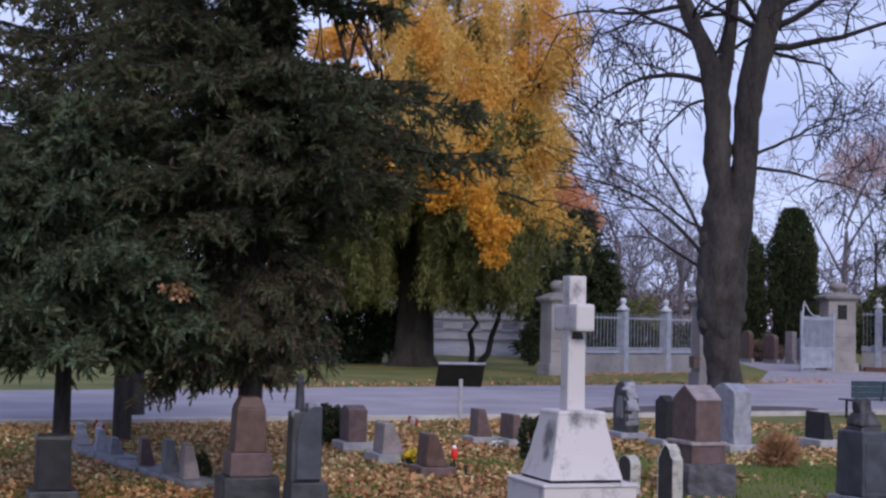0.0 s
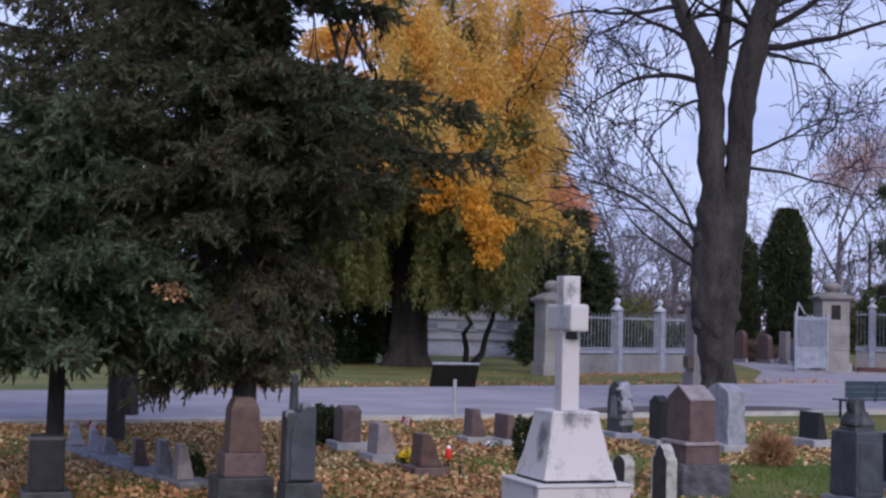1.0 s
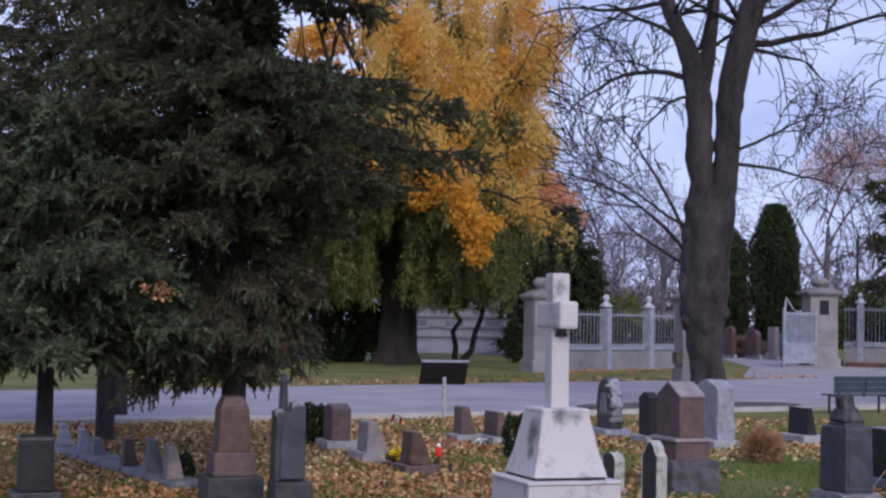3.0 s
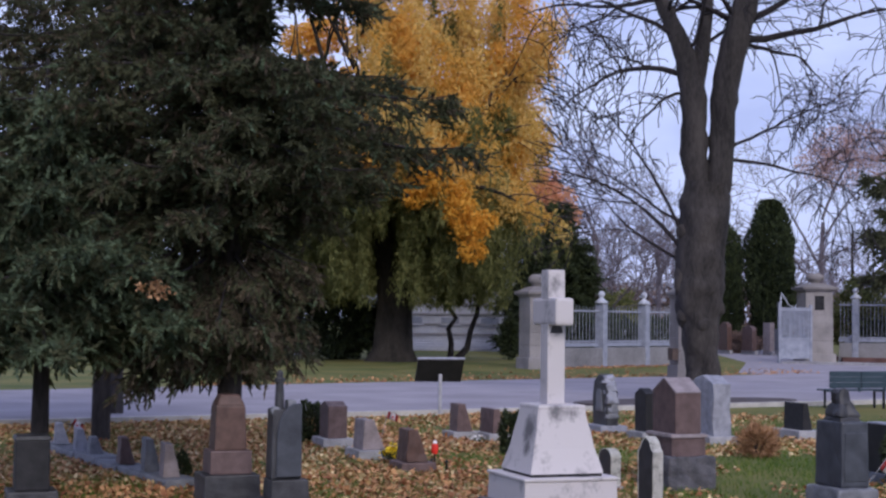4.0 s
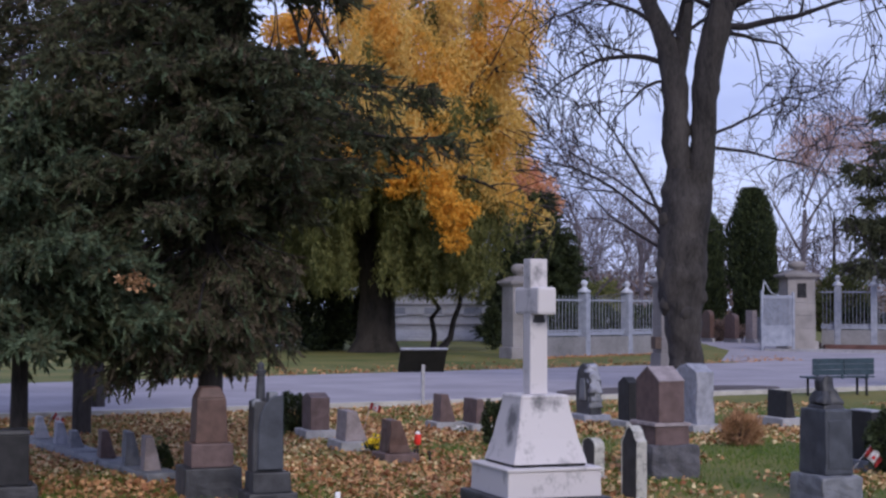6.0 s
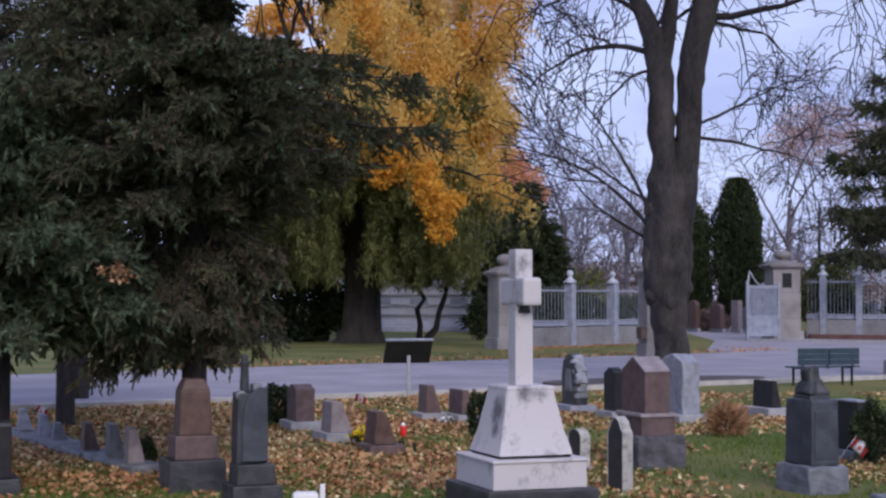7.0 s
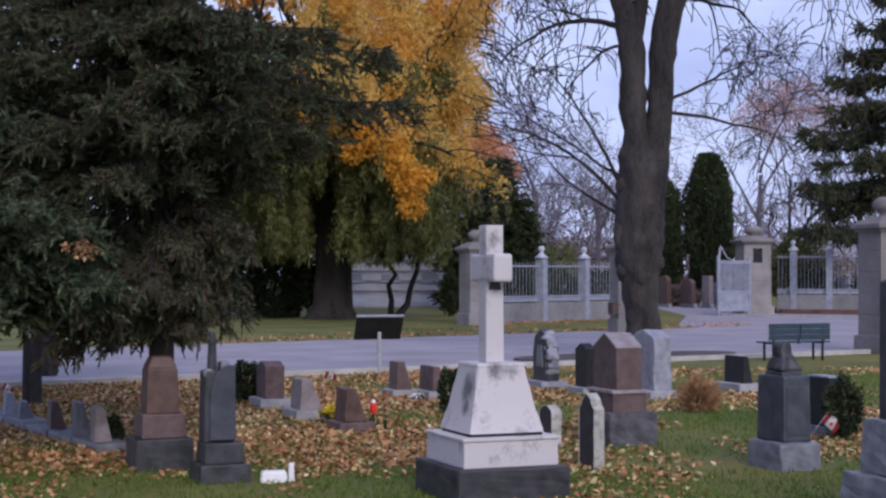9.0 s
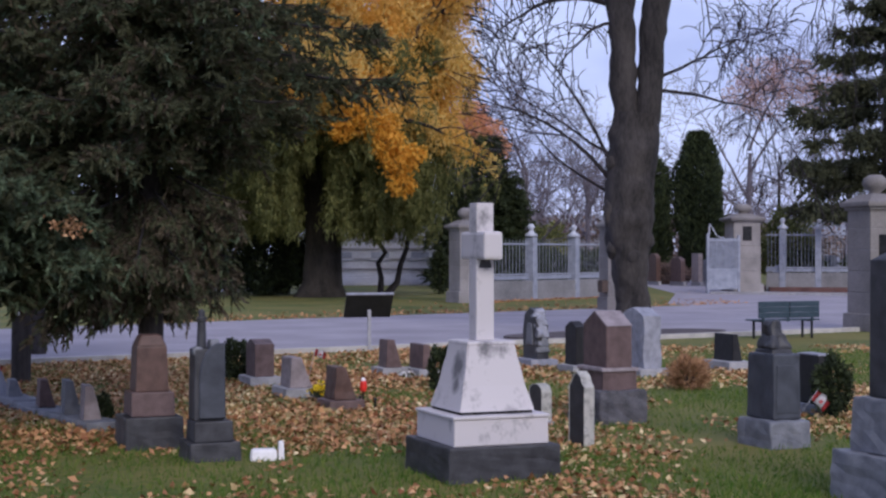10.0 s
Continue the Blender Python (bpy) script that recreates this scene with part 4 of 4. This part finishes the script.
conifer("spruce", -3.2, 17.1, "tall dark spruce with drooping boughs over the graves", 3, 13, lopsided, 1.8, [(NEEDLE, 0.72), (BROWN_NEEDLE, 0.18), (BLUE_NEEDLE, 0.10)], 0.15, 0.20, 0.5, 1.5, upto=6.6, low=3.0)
young = conifer("blue_spruce", -5.12, 16.3, "blue-green young spruce with dense drooping branches", 5, 4.8, 1.9, 1.9, [(BLUE_NEEDLE, 0.6), (NEEDLE, 0.4)], 0.11, 0.17, 0.4, 1.45, size=0.1)


def dead_sprig(tree, x, y, z):
    """Orange dead leaves caught in the boughs of the tree."""
    rng = np.random.default_rng(14)
    n = 90
    p = np.array([x, y, z]) + rng.normal(0, 1, (n, 3)) * [0.085, 0.06, 0.05]
    blades("dead_sprig", p, rng.normal(0, 1, (n, 3)) + [0.3, 0, -0.6], rng.normal(0, 1, (n, 3)), 0.06, 0.04, DRY_LEAF, tree)["kind"] = "stuff"


dead_sprig(young, 1.50, -1.15, 2.27)
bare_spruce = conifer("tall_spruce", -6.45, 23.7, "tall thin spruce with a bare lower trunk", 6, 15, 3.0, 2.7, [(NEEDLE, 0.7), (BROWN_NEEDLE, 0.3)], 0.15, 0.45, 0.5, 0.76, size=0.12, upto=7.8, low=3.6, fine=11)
part("white_spot", block(0.09, 0.02, 0.07, 1.05, 0.8, 0.01, -0.02, -0.155), WHITE, bare_spruce, "small white spot on the trunk")
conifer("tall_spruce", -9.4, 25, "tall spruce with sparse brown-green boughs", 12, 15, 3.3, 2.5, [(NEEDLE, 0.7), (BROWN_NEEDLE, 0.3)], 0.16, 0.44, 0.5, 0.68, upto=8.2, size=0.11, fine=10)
conifer("far_spruce", 23.2, 80, "tall dark spruce with layered boughs behind the fence", 8, 19, lambda z, a: float(np.interp(z, [4, 10, 13, 15, 19], [6.6, 5.0, 3.3, 2.0, 0.2])), 4.8, [(NEEDLE, 1.0)], 0.35, 1.0, 0.30, 0.30, size=0.40, fine=10)
for cx, cy, ch, cr, seed in ((2.55, 86, 8.8, 2.5, 9), (1.35, 87, 8.6, 2.1, 10), (3.6, 85.5, 7.0, 2.1, 13)):
    conifer("far_cedar", cx, cy, "dark broad conifer behind the gate pillar", seed, ch, cr, 0.4, [(BUSH_LEAF, 1.0)], 0.2, 0.34, 0.1, 0.5, size=0.30, hang=0.0, fine=10)


def column_cedar(x, y, high, r, seed):
    rng = np.random.default_rng(seed)
    g = tagged(empty("column_cedar", x, y, 0), "narrow dark green columnar cedar", "tree")
    tubes("trunk", [([(0, 0, -0.1), (0, 0, high * 0.8)], [0.15, 0.04])], BARK, g, 8)
    n = 26000
    t = rng.uniform(0, 1, n) ** 0.9
    a = rng.uniform(0, math.tau, n)
    rad = r * np.clip((0.97 + 0.07 * np.sin(a * 3 + seed) + rng.normal(0, 0.015, n) - t) / 0.22, 0, 1) ** 0.6 * np.clip(0.66 + t * 0.9, 0, 1)
    lump = 1 + 0.18 * np.sin(a * 3 + t * 9) + 0.12 * np.sin(a * 7 - t * 23)
    rr = rad * lump * rng.uniform(0.62, 1.1, n)
    p = np.stack([rr * np.cos(a), rr * np.sin(a), 0.3 + t * (high - 0.4)], 1)
    blades("crown", p, np.stack([np.cos(a) * 0.5, np.sin(a) * 0.5, np.full(n, 1.0)], 1) + rng.normal(0, 0.25, (n, 3)), rng.normal(0, 1, (n, 3)), 0.30, 0.10, BUSH_LEAF, g)


column_cedar(16.8, 100.3, 9.9, 1.35, 4)
column_cedar(13.4, 101, 8.8, 1.5, 6)


def willow(x, y):
    """An old weeping willow: green curtains below, yellow and orange above."""
    rng = np.random.default_rng(21)
    g = tagged(empty("weeping_willow", x, y, 0), "old weeping willow with yellow-orange crown and green hanging curtains", "tree")
    tubes("trunk", [([(0, 0, -0.2), (0.05, 0, 0.6), (0.1, 0, 2.5), (0.0, 0, 4.5), (-0.1, 0, 6)], [1.35, 0.92, 0.8, 0.8, 0.7])], SHADED_BARK, g, 18)
    out = {}
    tips = []
    for i in range(22):
        a = i * 2.4 + rng.normal(0, 0.2)
        lift = rng.uniform(0.7, 2.6)
        grow(rng, (0, 0, 4.0 + 2.5 * rng.random()), (math.cos(a), math.sin(a), lift), rng.uniform(8, 13.5) if lift > 1.3 else rng.uniform(6, 8), 0.30, 2, out, 0.10, 0.6, 6, 0.12, 9, 0.03)
    tubes("twig_crown", [l for k in (1, 2) for l in out[k]], SHADED_BARK, g, 5)
    bags = {"green": [[], []], "yellow": [[], []], "orange": [[], []]}

    def strand(start, reach, kind):
        m = int(reach * (56 if kind == "green" else 50))
        u = rng.uniform(0, 1, m)[:, None]
        sway = rng.normal(0, 0.10, 3) * [1, 1, 0]
        bags[kind][0].append(start + np.array([0, 0, -reach]) * u + sway * u * reach + rng.normal(0, 0.10 if kind == "green" else 0.24, (m, 3)))
        bags[kind][1].append(np.tile([0, 0, -1.0], (m, 1)) + rng.normal(0, 0.5 if kind == "green" else 0.9, (m, 3)))

    for k in (0, 1):
        for pts, radii in out[k]:
            for s in range(8 if k == 0 else 5):
                start = np.array(pts[rng.integers(2, len(pts))]) + rng.normal(0, 0.3, 3)
                reach = rng.uniform(0.8, 2.8)
                reach = min(reach, start[2] - rng.uniform(2.2, 3.4))
                if start[0] < -4.0 and rng.random() < 0.5 or start[2] > 11.0 and start[0] < -0.6 + rng.normal(0, 0.4):
                    continue
                if start[2] < 3.5 or reach < 0.4 or start[0] > 6.7 + 0.9 * math.sin(start[2] * 1.3) + rng.normal(0, 0.4):
                    continue
                tone = start[2] + rng.normal(0, 1.0) + 0.3 * start[0]
                if tone >= 8.2:
                    reach = min(reach * 0.7, max(0.5, start[2] - 7.5 + 0.15 * start[0]))
                strand(start, reach, "green" if tone < 8.2 or noise.noise(Vector(start) * 0.4 + Vector((9, 0, 0))) > 0.38 else ("orange" if noise.noise(Vector(start) * 0.35) > 0.05 else "yellow"))
    for i in range(560):
        a, r = rng.uniform(0, math.tau), rng.uniform(2.0, 5.8)
        top = rng.uniform(6.0, 8.8)
        if abs(r * math.cos(a)) < 0.9 and math.sin(a) < 0:
            continue
        strand(np.array([r * math.cos(a), r * math.sin(a), top]), top - rng.uniform(2.4, 3.9), "green")
    for kind, mat in (("green", GREEN_LEAF), ("yellow", YELLOW_LEAF), ("orange", OCHRE_LEAF)):
        if bags[kind][0]:
            p, d = np.vstack(bags[kind][0]), np.vstack(bags[kind][1])
            needles("crown", p, d, rng.normal(0, 1, p.shape), rng.uniform(0.14, 0.30, len(p)), rng.uniform(0.05, 0.085, len(p)) if kind == "green" else rng.uniform(0.07, 0.12, len(p)), mat, g)


willow(-5.5, 69.5)


def leafy_sprays(name, x, y, label, seed, spots, mat, trunk_top, size=0.22, density=900, lean=0.0):
    """A tree whose remaining leaves hang in clumps; spots: x, y, z, radius of a clump."""
    rng = np.random.default_rng(seed)
    g = tagged(empty(name, x, y, 0), label, "tree")
    lines = [([(0, 0, -0.1), (0, 0, trunk_top * 0.35), (lean * 0.1, 0, trunk_top * 0.7), (lean, 0, trunk_top)], [0.2, 0.16, 0.12, 0.06])]
    ps = []
    for cx, cy, cz, r in spots:
        a, b = np.array([lean * 0.36, 0, trunk_top * 0.8]), np.array([cx, cy, cz])
        lines.append(([a, a * 0.5 + b * 0.5 + [0, 0, 0.3], b], [0.035, 0.028, 0.012]))
        n = int(density * r * r)
        q = rng.normal(0, 1, (n, 3))
        q = q / np.linalg.norm(q, axis=1, keepdims=True) * rng.uniform(0.2, 1, (n, 1)) ** 0.5 * r
        clump = np.floor(q * 2.2 / r + rng.uniform(-0.3, 0.3, (n, 3)))
        q = q + np.sin(clump * 12.9) * r * 0.2
        ps.append(b + q * [1, 1, 0.8])
    tubes("trunk", lines[:1], SHADED_BARK, g, 8)
    for line in lines[1:]:
        tubes("limb", [line], TWIG, g, 6)
    p = np.vstack(ps)
    blades("crown", p, rng.normal(0, 1, p.shape) + [0, 0, -0.8], rng.normal(0, 1, p.shape), size * rng.uniform(0.6, 1.2, len(p)), size * 0.55, mat, g)


leafy_sprays("maple", -5.4, 71.1, "maple with bright orange leaves beside the willow", 31, [(2.01, -8.3, 7.74, 0.77), (2.73, -8.0, 7.33, 0.82), (3.14, -8.3, 6.51, 0.72), (3.65, -8.0, 5.69, 0.72), (3.75, -8.3, 4.77, 0.56), (4.27, -8.0, 6.10, 0.51), (1.29, -8.3, 7.02, 0.51)], ORANGE_LEAF, 7.0, 0.22, 1000)
leafy_sprays("tall_maple", -7.6, 74, "tall maple with orange leaves beside the willow", 32, [(-2.8, 0, 15.6, 1.0), (-1.7, 0, 15.9, 1.1), (-2.4, 0, 13.2, 0.7), (-1.5, 0.3, 13.3, 0.6), (0.9, 0, 16.2, 1.2), (1.9, 0, 15.4, 0.9), (2.1, 0, 13.9, 1.2), (0.2, 0, 17.6, 0.9), (0.9, 0, 12.6, 0.9), (-0.4, 0, 15.0, 0.4), (-0.7, 0, 14.0, 0.35), (0.2, 0, 13.4, 0.45), (-0.5, 0, 12.7, 0.6), (0.6, 0, 14.6, 0.4), (-1.5, 0, 14.5, 0.3), (-2.4, 0, 14.5, 0.3)], OCHRE_LEAF, 12.0, 0.24, 1100)
leafy_sprays("far_maple", 0.9, 90, "distant maple with thin russet leaves", 33, [(0.3, 0, 9.3, 1.3), (1.3, 0, 9.0, 1.4), (2.1, 0, 8.1, 1.0), (-0.6, 0, 8.6, 1.2), (0.8, 0, 10.3, 0.9), (1.9, 0, 7.3, 0.7)], RUSSET_LEAF, 6.5, 0.26, 900)
leafy_sprays("far_russet_tree", 27.5, 125, "distant tree with sparse russet leaves", 34, [(-1.0, 0, 14.6, 2.0), (2.6, 0, 14.5, 1.7), (-2.8, 0, 15, 1.7), (1.0, 0, 16.5, 2.0), (-1.5, 0, 16.6, 1.8), (4.2, 0, 15.6, 1.5)], FAR_RUSSET, 10, 0.20, 420)

bare_crown("bare_tree", 5.0, 92, "leafless tree beyond the fence", 42, 12, 0.9, 0.2, 6, 3, HAZY_TWIG, 0.05)
bare_crown("bare_tree", 22.0, 110, "leafless tree beyond the fence", 43, 17, 0.9, 0.28, 6, 3, HAZY_TWIG, 0.05)
bare_crown("bare_tree", 33.0, 125, "leafless tree beyond the fence", 44, 18, 0.9, 0.3, 6, 3, HAZY_TWIG, 0.05)
bare_crown("bare_tree", 11.0, 115, "leafless tree beyond the fence", 45, 13, 0.9, 0.25, 6, 3, HAZY_TWIG, 0.05)
bare_crown("bare_tree", -8.0, 30.5, "leafless dark tree behind the spruces", 46, 12, 0.8, 0.17, 5, 3, TWIG, 0.05)


def twisted_sapling(x, y):
    g = tagged(empty("twisted_shrub", x, y, 0), "small crooked double-stemmed tree below the willow", "tree")
    tubes("stem", [([(-0.2, 0, 0), (-0.15, 0, 0.8), (-0.3, 0, 1.5), (0.05, 0, 2.0), (-0.5, 0, 2.9)], [0.16, 0.13, 0.12, 0.11, 0.08])], BARK, g, 8)
    tubes("stem", [([(0.1, 0, 0), (0.6, 0, 0.6), (0.75, 0, 1.4), (1.05, 0, 2.2), (1.2, 0, 3.2)], [0.2, 0.15, 0.13, 0.11, 0.08])], BARK, g, 8)


twisted_sapling(-2.75, 72.5)


def shrub(name, x, y, label, seed, rx, ry, h, mat, count, size, spiky=0.0):
    rng = np.random.default_rng(seed)
    g = tagged(empty(name, x, y, 0), label, "shrub")
    lines = []
    for i in range(9):
        a = rng.uniform(0, math.tau)
        lines.append(([(0, 0, -0.02), (math.cos(a) * rx * 0.4, math.sin(a) * ry * 0.4, h * 0.5), (math.cos(a) * rx * 0.7, math.sin(a) * ry * 0.7, h * 0.8)], [0.02 * h + 0.004, 0.012 * h + 0.003, 0.003]))
    tubes("stems", lines, TWIG, g, 5)
    d = rng.normal(0, 1, (count, 3))
    d /= np.linalg.norm(d, axis=1, keepdims=True)
    r = rng.uniform(0.35, 1, (count, 1)) ** 0.5
    lump = 1 + 0.16 * np.sin(d[:, :1] * 7 + seed) + 0.14 * np.sin(d[:, 1:2] * 9 + d[:, 2:] * 5)
    p = d * r * lump * [rx, ry, h * 0.5] + [0, 0, h * 0.5]
    p[:, 2] = np.maximum(p[:, 2], 0.01)
    way = d * (1 + spiky) + rng.normal(0, 0.5, d.shape) + [0, 0, spiky]
    blades("foliage", p, way, rng.normal(0, 1, d.shape), size * rng.uniform(0.6, 1.3, count), size * (0.45 if not spiky else 0.14), mat, g)


shrub("yew_bush", -8.6, 72, "broad dark evergreen bush below the willow", 51, 2.7, 1.6, 3.2, BUSH_LEAF, 14000, 0.25)
shrub("dark_bush", 4.78, 18.95, "dense dark green bush beside a headstone", 52, 0.20, 0.20, 0.74, BUSH_LEAF, 5000, 0.05)
shrub("dry_shrub", 3.6, 22.6, "dry orange-brown ornamental grass clump", 53, 0.27, 0.27, 0.46, DRY_LEAF, 3400, 0.10, 0.6)
shrub("small_evergreen", -3.25, 24.3, "small dark evergreen shrub at a headstone", 54, 0.24, 0.24, 0.62, BUSH_LEAF, 3500, 0.06)
shrub("small_evergreen", 0.0, 22.5, "small green shrub behind the white cross", 55, 0.2, 0.2, 0.62, BUSH_LEAF, 3000, 0.06)
shrub("boxwood", -3.95, 18.0, "small round green boxwood beside the kerb", 56, 0.14, 0.14, 0.36, BUSH_LEAF, 2200, 0.045)
shrub("dark_bush", -0.1, 74.5, "narrow dark shrub beside the gate pillar", 57, 0.35, 0.35, 2.2, BUSH_LEAF, 1500, 0.2)
shrub("fence_bush", 4.1, 71.5, "dark green bush behind the white fence", 61, 1.0, 0.8, 2.3, BUSH_LEAF, 3500, 0.2)
shrub("fence_bush", 7.6, 76, "dark green bush behind the white fence", 62, 1.2, 0.8, 2.2, BUSH_LEAF, 3500, 0.2)
shrub("fence_bush", 19.3, 81.5, "dark green bush behind the white fence", 63, 1.1, 0.8, 2.2, BUSH_LEAF, 3500, 0.2)
shrub("fence_bush", 2.9, 70.3, "dark green bush behind the white fence", 64, 1.1, 0.7, 2.3, BUSH_LEAF, 4000, 0.2)
shrub("fence_bush", 5.4, 73.0, "dark green bush behind the white fence", 65, 0.9, 0.7, 2.0, BUSH_LEAF, 3500, 0.2)
shrub("fence_bush", 22.0, 80.8, "dark green bush behind the white fence", 66, 0.9, 0.7, 2.3, BUSH_LEAF, 3500, 0.2)
shrub("far_hedge", 18, 145, "long dull brown hedge below the distant woods", 67, 24, 1.5, 5.0, HEDGE_LEAF, 14000, 0.5)
shrub("hedge", 13.9, 97, "low red-brown hedge in the distance", 58, 1.8, 0.9, 1.2, HEDGE_LEAF, 7000, 0.16)
shrub("olive_bush", 20.6, 92, "olive-yellow bush behind the gate pillar", 59, 1.6, 1.4, 4.4, GREEN_LEAF, 4000, 0.3)
shrub("olive_bush", 6.2, 112, "olive-green bushes behind the fence", 60, 3.4, 1.6, 4.2, GREEN_LEAF, 4000, 0.35)

# ---- graves beyond the gates ----
far = random.Random(5)
for i in range(16):
    headstone(9.5 + far.uniform(0, 9), 88 + far.uniform(0, 22), far.uniform(0.7, 1.1), 0.3, far.uniform(0.7, 1.3), far.choice([PINK_GRANITE, GREY_GRANITE, PALE_GRANITE, BLACK_GRANITE]), base=(1.2, 1.6, 0.2), top=far.choice(["arch", "flat", "serpentine"]), label="distant granite headstone beyond the gates")
for i in range(14):
    headstone(2.5 + far.uniform(0, 6), 76 + far.uniform(0, 16), far.uniform(0.7, 1.2), 0.3, far.uniform(0.9, 1.8), far.choice([PALE_GRANITE, GREY_GRANITE, PALE_GRANITE]), base=(1.2, 1.6, 0.2), top=far.choice(["arch", "flat", "shoulder"]), label="distant grey headstone behind the white fence")
for i in range(12):
    headstone(18 + far.uniform(0, 9), 83 + far.uniform(0, 12), far.uniform(0.7, 1.2), 0.3, far.uniform(0.9, 1.8), far.choice([PALE_GRANITE, GREY_GRANITE]), base=(1.2, 1.6, 0.2), top=far.choice(["arch", "flat", "shoulder"]), label="distant grey headstone behind the white fence")


for hx, hy, hw, hh, stone in ((11.9, 93, 0.9, 1.5, BLACK_GRANITE), (13.0, 94, 1.0, 1.7, BROWN_GRANITE), (14.3, 93, 1.2, 1.5, PINK_GRANITE), (15.3, 92, 0.8, 1.7, PALE_PINK), (16.1, 94, 0.9, 1.3, GREY_GRANITE)):
    headstone(hx, hy, hw, 0.3, hh, stone, base=(1.4, 0.6, 0.25), top="arch" if hw > 0.9 else "flat", label="distant weathered headstone beyond the open gate")


# ---- distant woods ----
def far_woods():
    rng = np.random.default_rng(77)
    out = {}
    for i in range(70):
        x, y = rng.uniform(-35, 90), rng.uniform(150, 260)
        for k in range(4):
            a = rng.uniform(0, math.tau)
            grow(rng, (x, y, 0.5 + k), (math.cos(a) * 0.6, math.sin(a) * 0.6, 1.2), rng.uniform(6, 9), 0.14, 2, out, 0.0, 0.7, 4, 0.10, 5, 0.05)
    tagged(tubes("far_woods", [l for k in out for l in out[k]], HAZY_TWIG, None, 3), "hazy grey leafless woods on the horizon", "woods", "", "stuff")


far_woods()


# ---- fallen leaves and grass ----
def scatter():
    rng = np.random.default_rng(91)
    n = 125000
    x, y = rng.uniform(-9.5, 9.5, n), rng.uniform(11.5, 33, n)
    keep = np.array([noise.noise(Vector((a * 0.45, b * 0.3, 5.0))) * 1.2 + noise.noise(Vector((a * 1.7, b * 0.9, 2.0))) * 0.5 + (0.5 if a < -2.4 and b > 15.9 else 0.24 if a < 1.0 and b > 18.4 else 0.0 if a < 0.8 and b > 15.8 else (-0.05 if b > 15.3 else -0.38)) - max(0, a - 1.5) * 0.05 for a, b in zip(x, y)]) > rng.uniform(-0.45, 0.55, n)
    keep &= y < 32.4 + 0.637 * x
    x, y = x[keep], y[keep]
    z = np.array([lie(a, b) for a, b in zip(x, y)]) + rng.uniform(0.008, 0.035, len(x))
    d = rng.normal(0, 1, (len(x), 3)) * [1, 1, 0.28]
    s = rng.normal(0, 1, (len(x), 3)) * [1, 1, 0.35]
    pale = rng.random(len(x)) < np.clip(0.12 + 0.05 * (x + 2.5), 0.06, 0.45) + 0.34 * ((x < -2.3) & (y > 17.2))
    for name, pick, mat, text in (("leaf_litter", ~pale, LITTER, "brown and tan fallen leaves strewn over the lawn"), ("pale_leaf_litter", pale, PALE_LITTER, "pale yellow fallen leaves strewn over the lawn")):
        k = int(pick.sum())
        p = np.stack([x, y, z], 1)[pick]
        tagged(blades(name, p, d[pick], s[pick], rng.uniform(0.04, 0.105, k), rng.uniform(0.035, 0.08, k), mat, None, 0.28), text, "fallen leaves", "", "stuff")
    n = 2600
    x = rng.uniform(-9, 12, n)
    y = 50.4 + 0.852 * x + rng.exponential(2.0, n)
    near_wall = rng.uniform(0, 1, n) < 0.4
    x = np.where(near_wall, rng.uniform(1.6, 8.2, n), x)
    y = np.where(near_wall, 62.0 + 1.18 * (x - 1.5) - rng.exponential(0.4, n), y)
    tagged(blades("verge_leaves", np.stack([x, y, np.full(n, 0.012)], 1), rng.normal(0, 1, (n, 3)) * [1, 1, 0.3], rng.normal(0, 1, (n, 3)) * [1, 1, 0.35], rng.uniform(0.06, 0.16, n), rng.uniform(0.05, 0.1, n), LITTER), "tan fallen leaves along the far verge", "fallen leaves", "", "stuff")
    n = 170000
    x, y = rng.uniform(-8.5, 8.5, n), 11.5 + 20 * rng.uniform(0, 1, n) ** 1.6
    keep = np.array([noise.noise(Vector((a * 0.5, b * 0.4, 9.0))) + (0.25 if b < 16 else -0.1) + max(-1, a) * 0.05 for a, b in zip(x, y)]) > rng.uniform(-0.5, 0.5, n)
    keep &= y < 32.2 + 0.637 * x
    x, y = x[keep], y[keep]
    z = np.array([lie(a, b) for a, b in zip(x, y)]) - 0.005
    d = rng.normal(0, 0.45, (len(x), 3)) + [0, 0, 1]
    tagged(needles("grass", np.stack([x, y, z], 1), d, rng.normal(0, 1, (len(x), 3)), rng.uniform(0.04, 0.10, len(x)), rng.uniform(0.010, 0.018, len(x)), GRASS_BLADE), "short green and straw-coloured autumn grass", "grass", "", "stuff")


scatter()
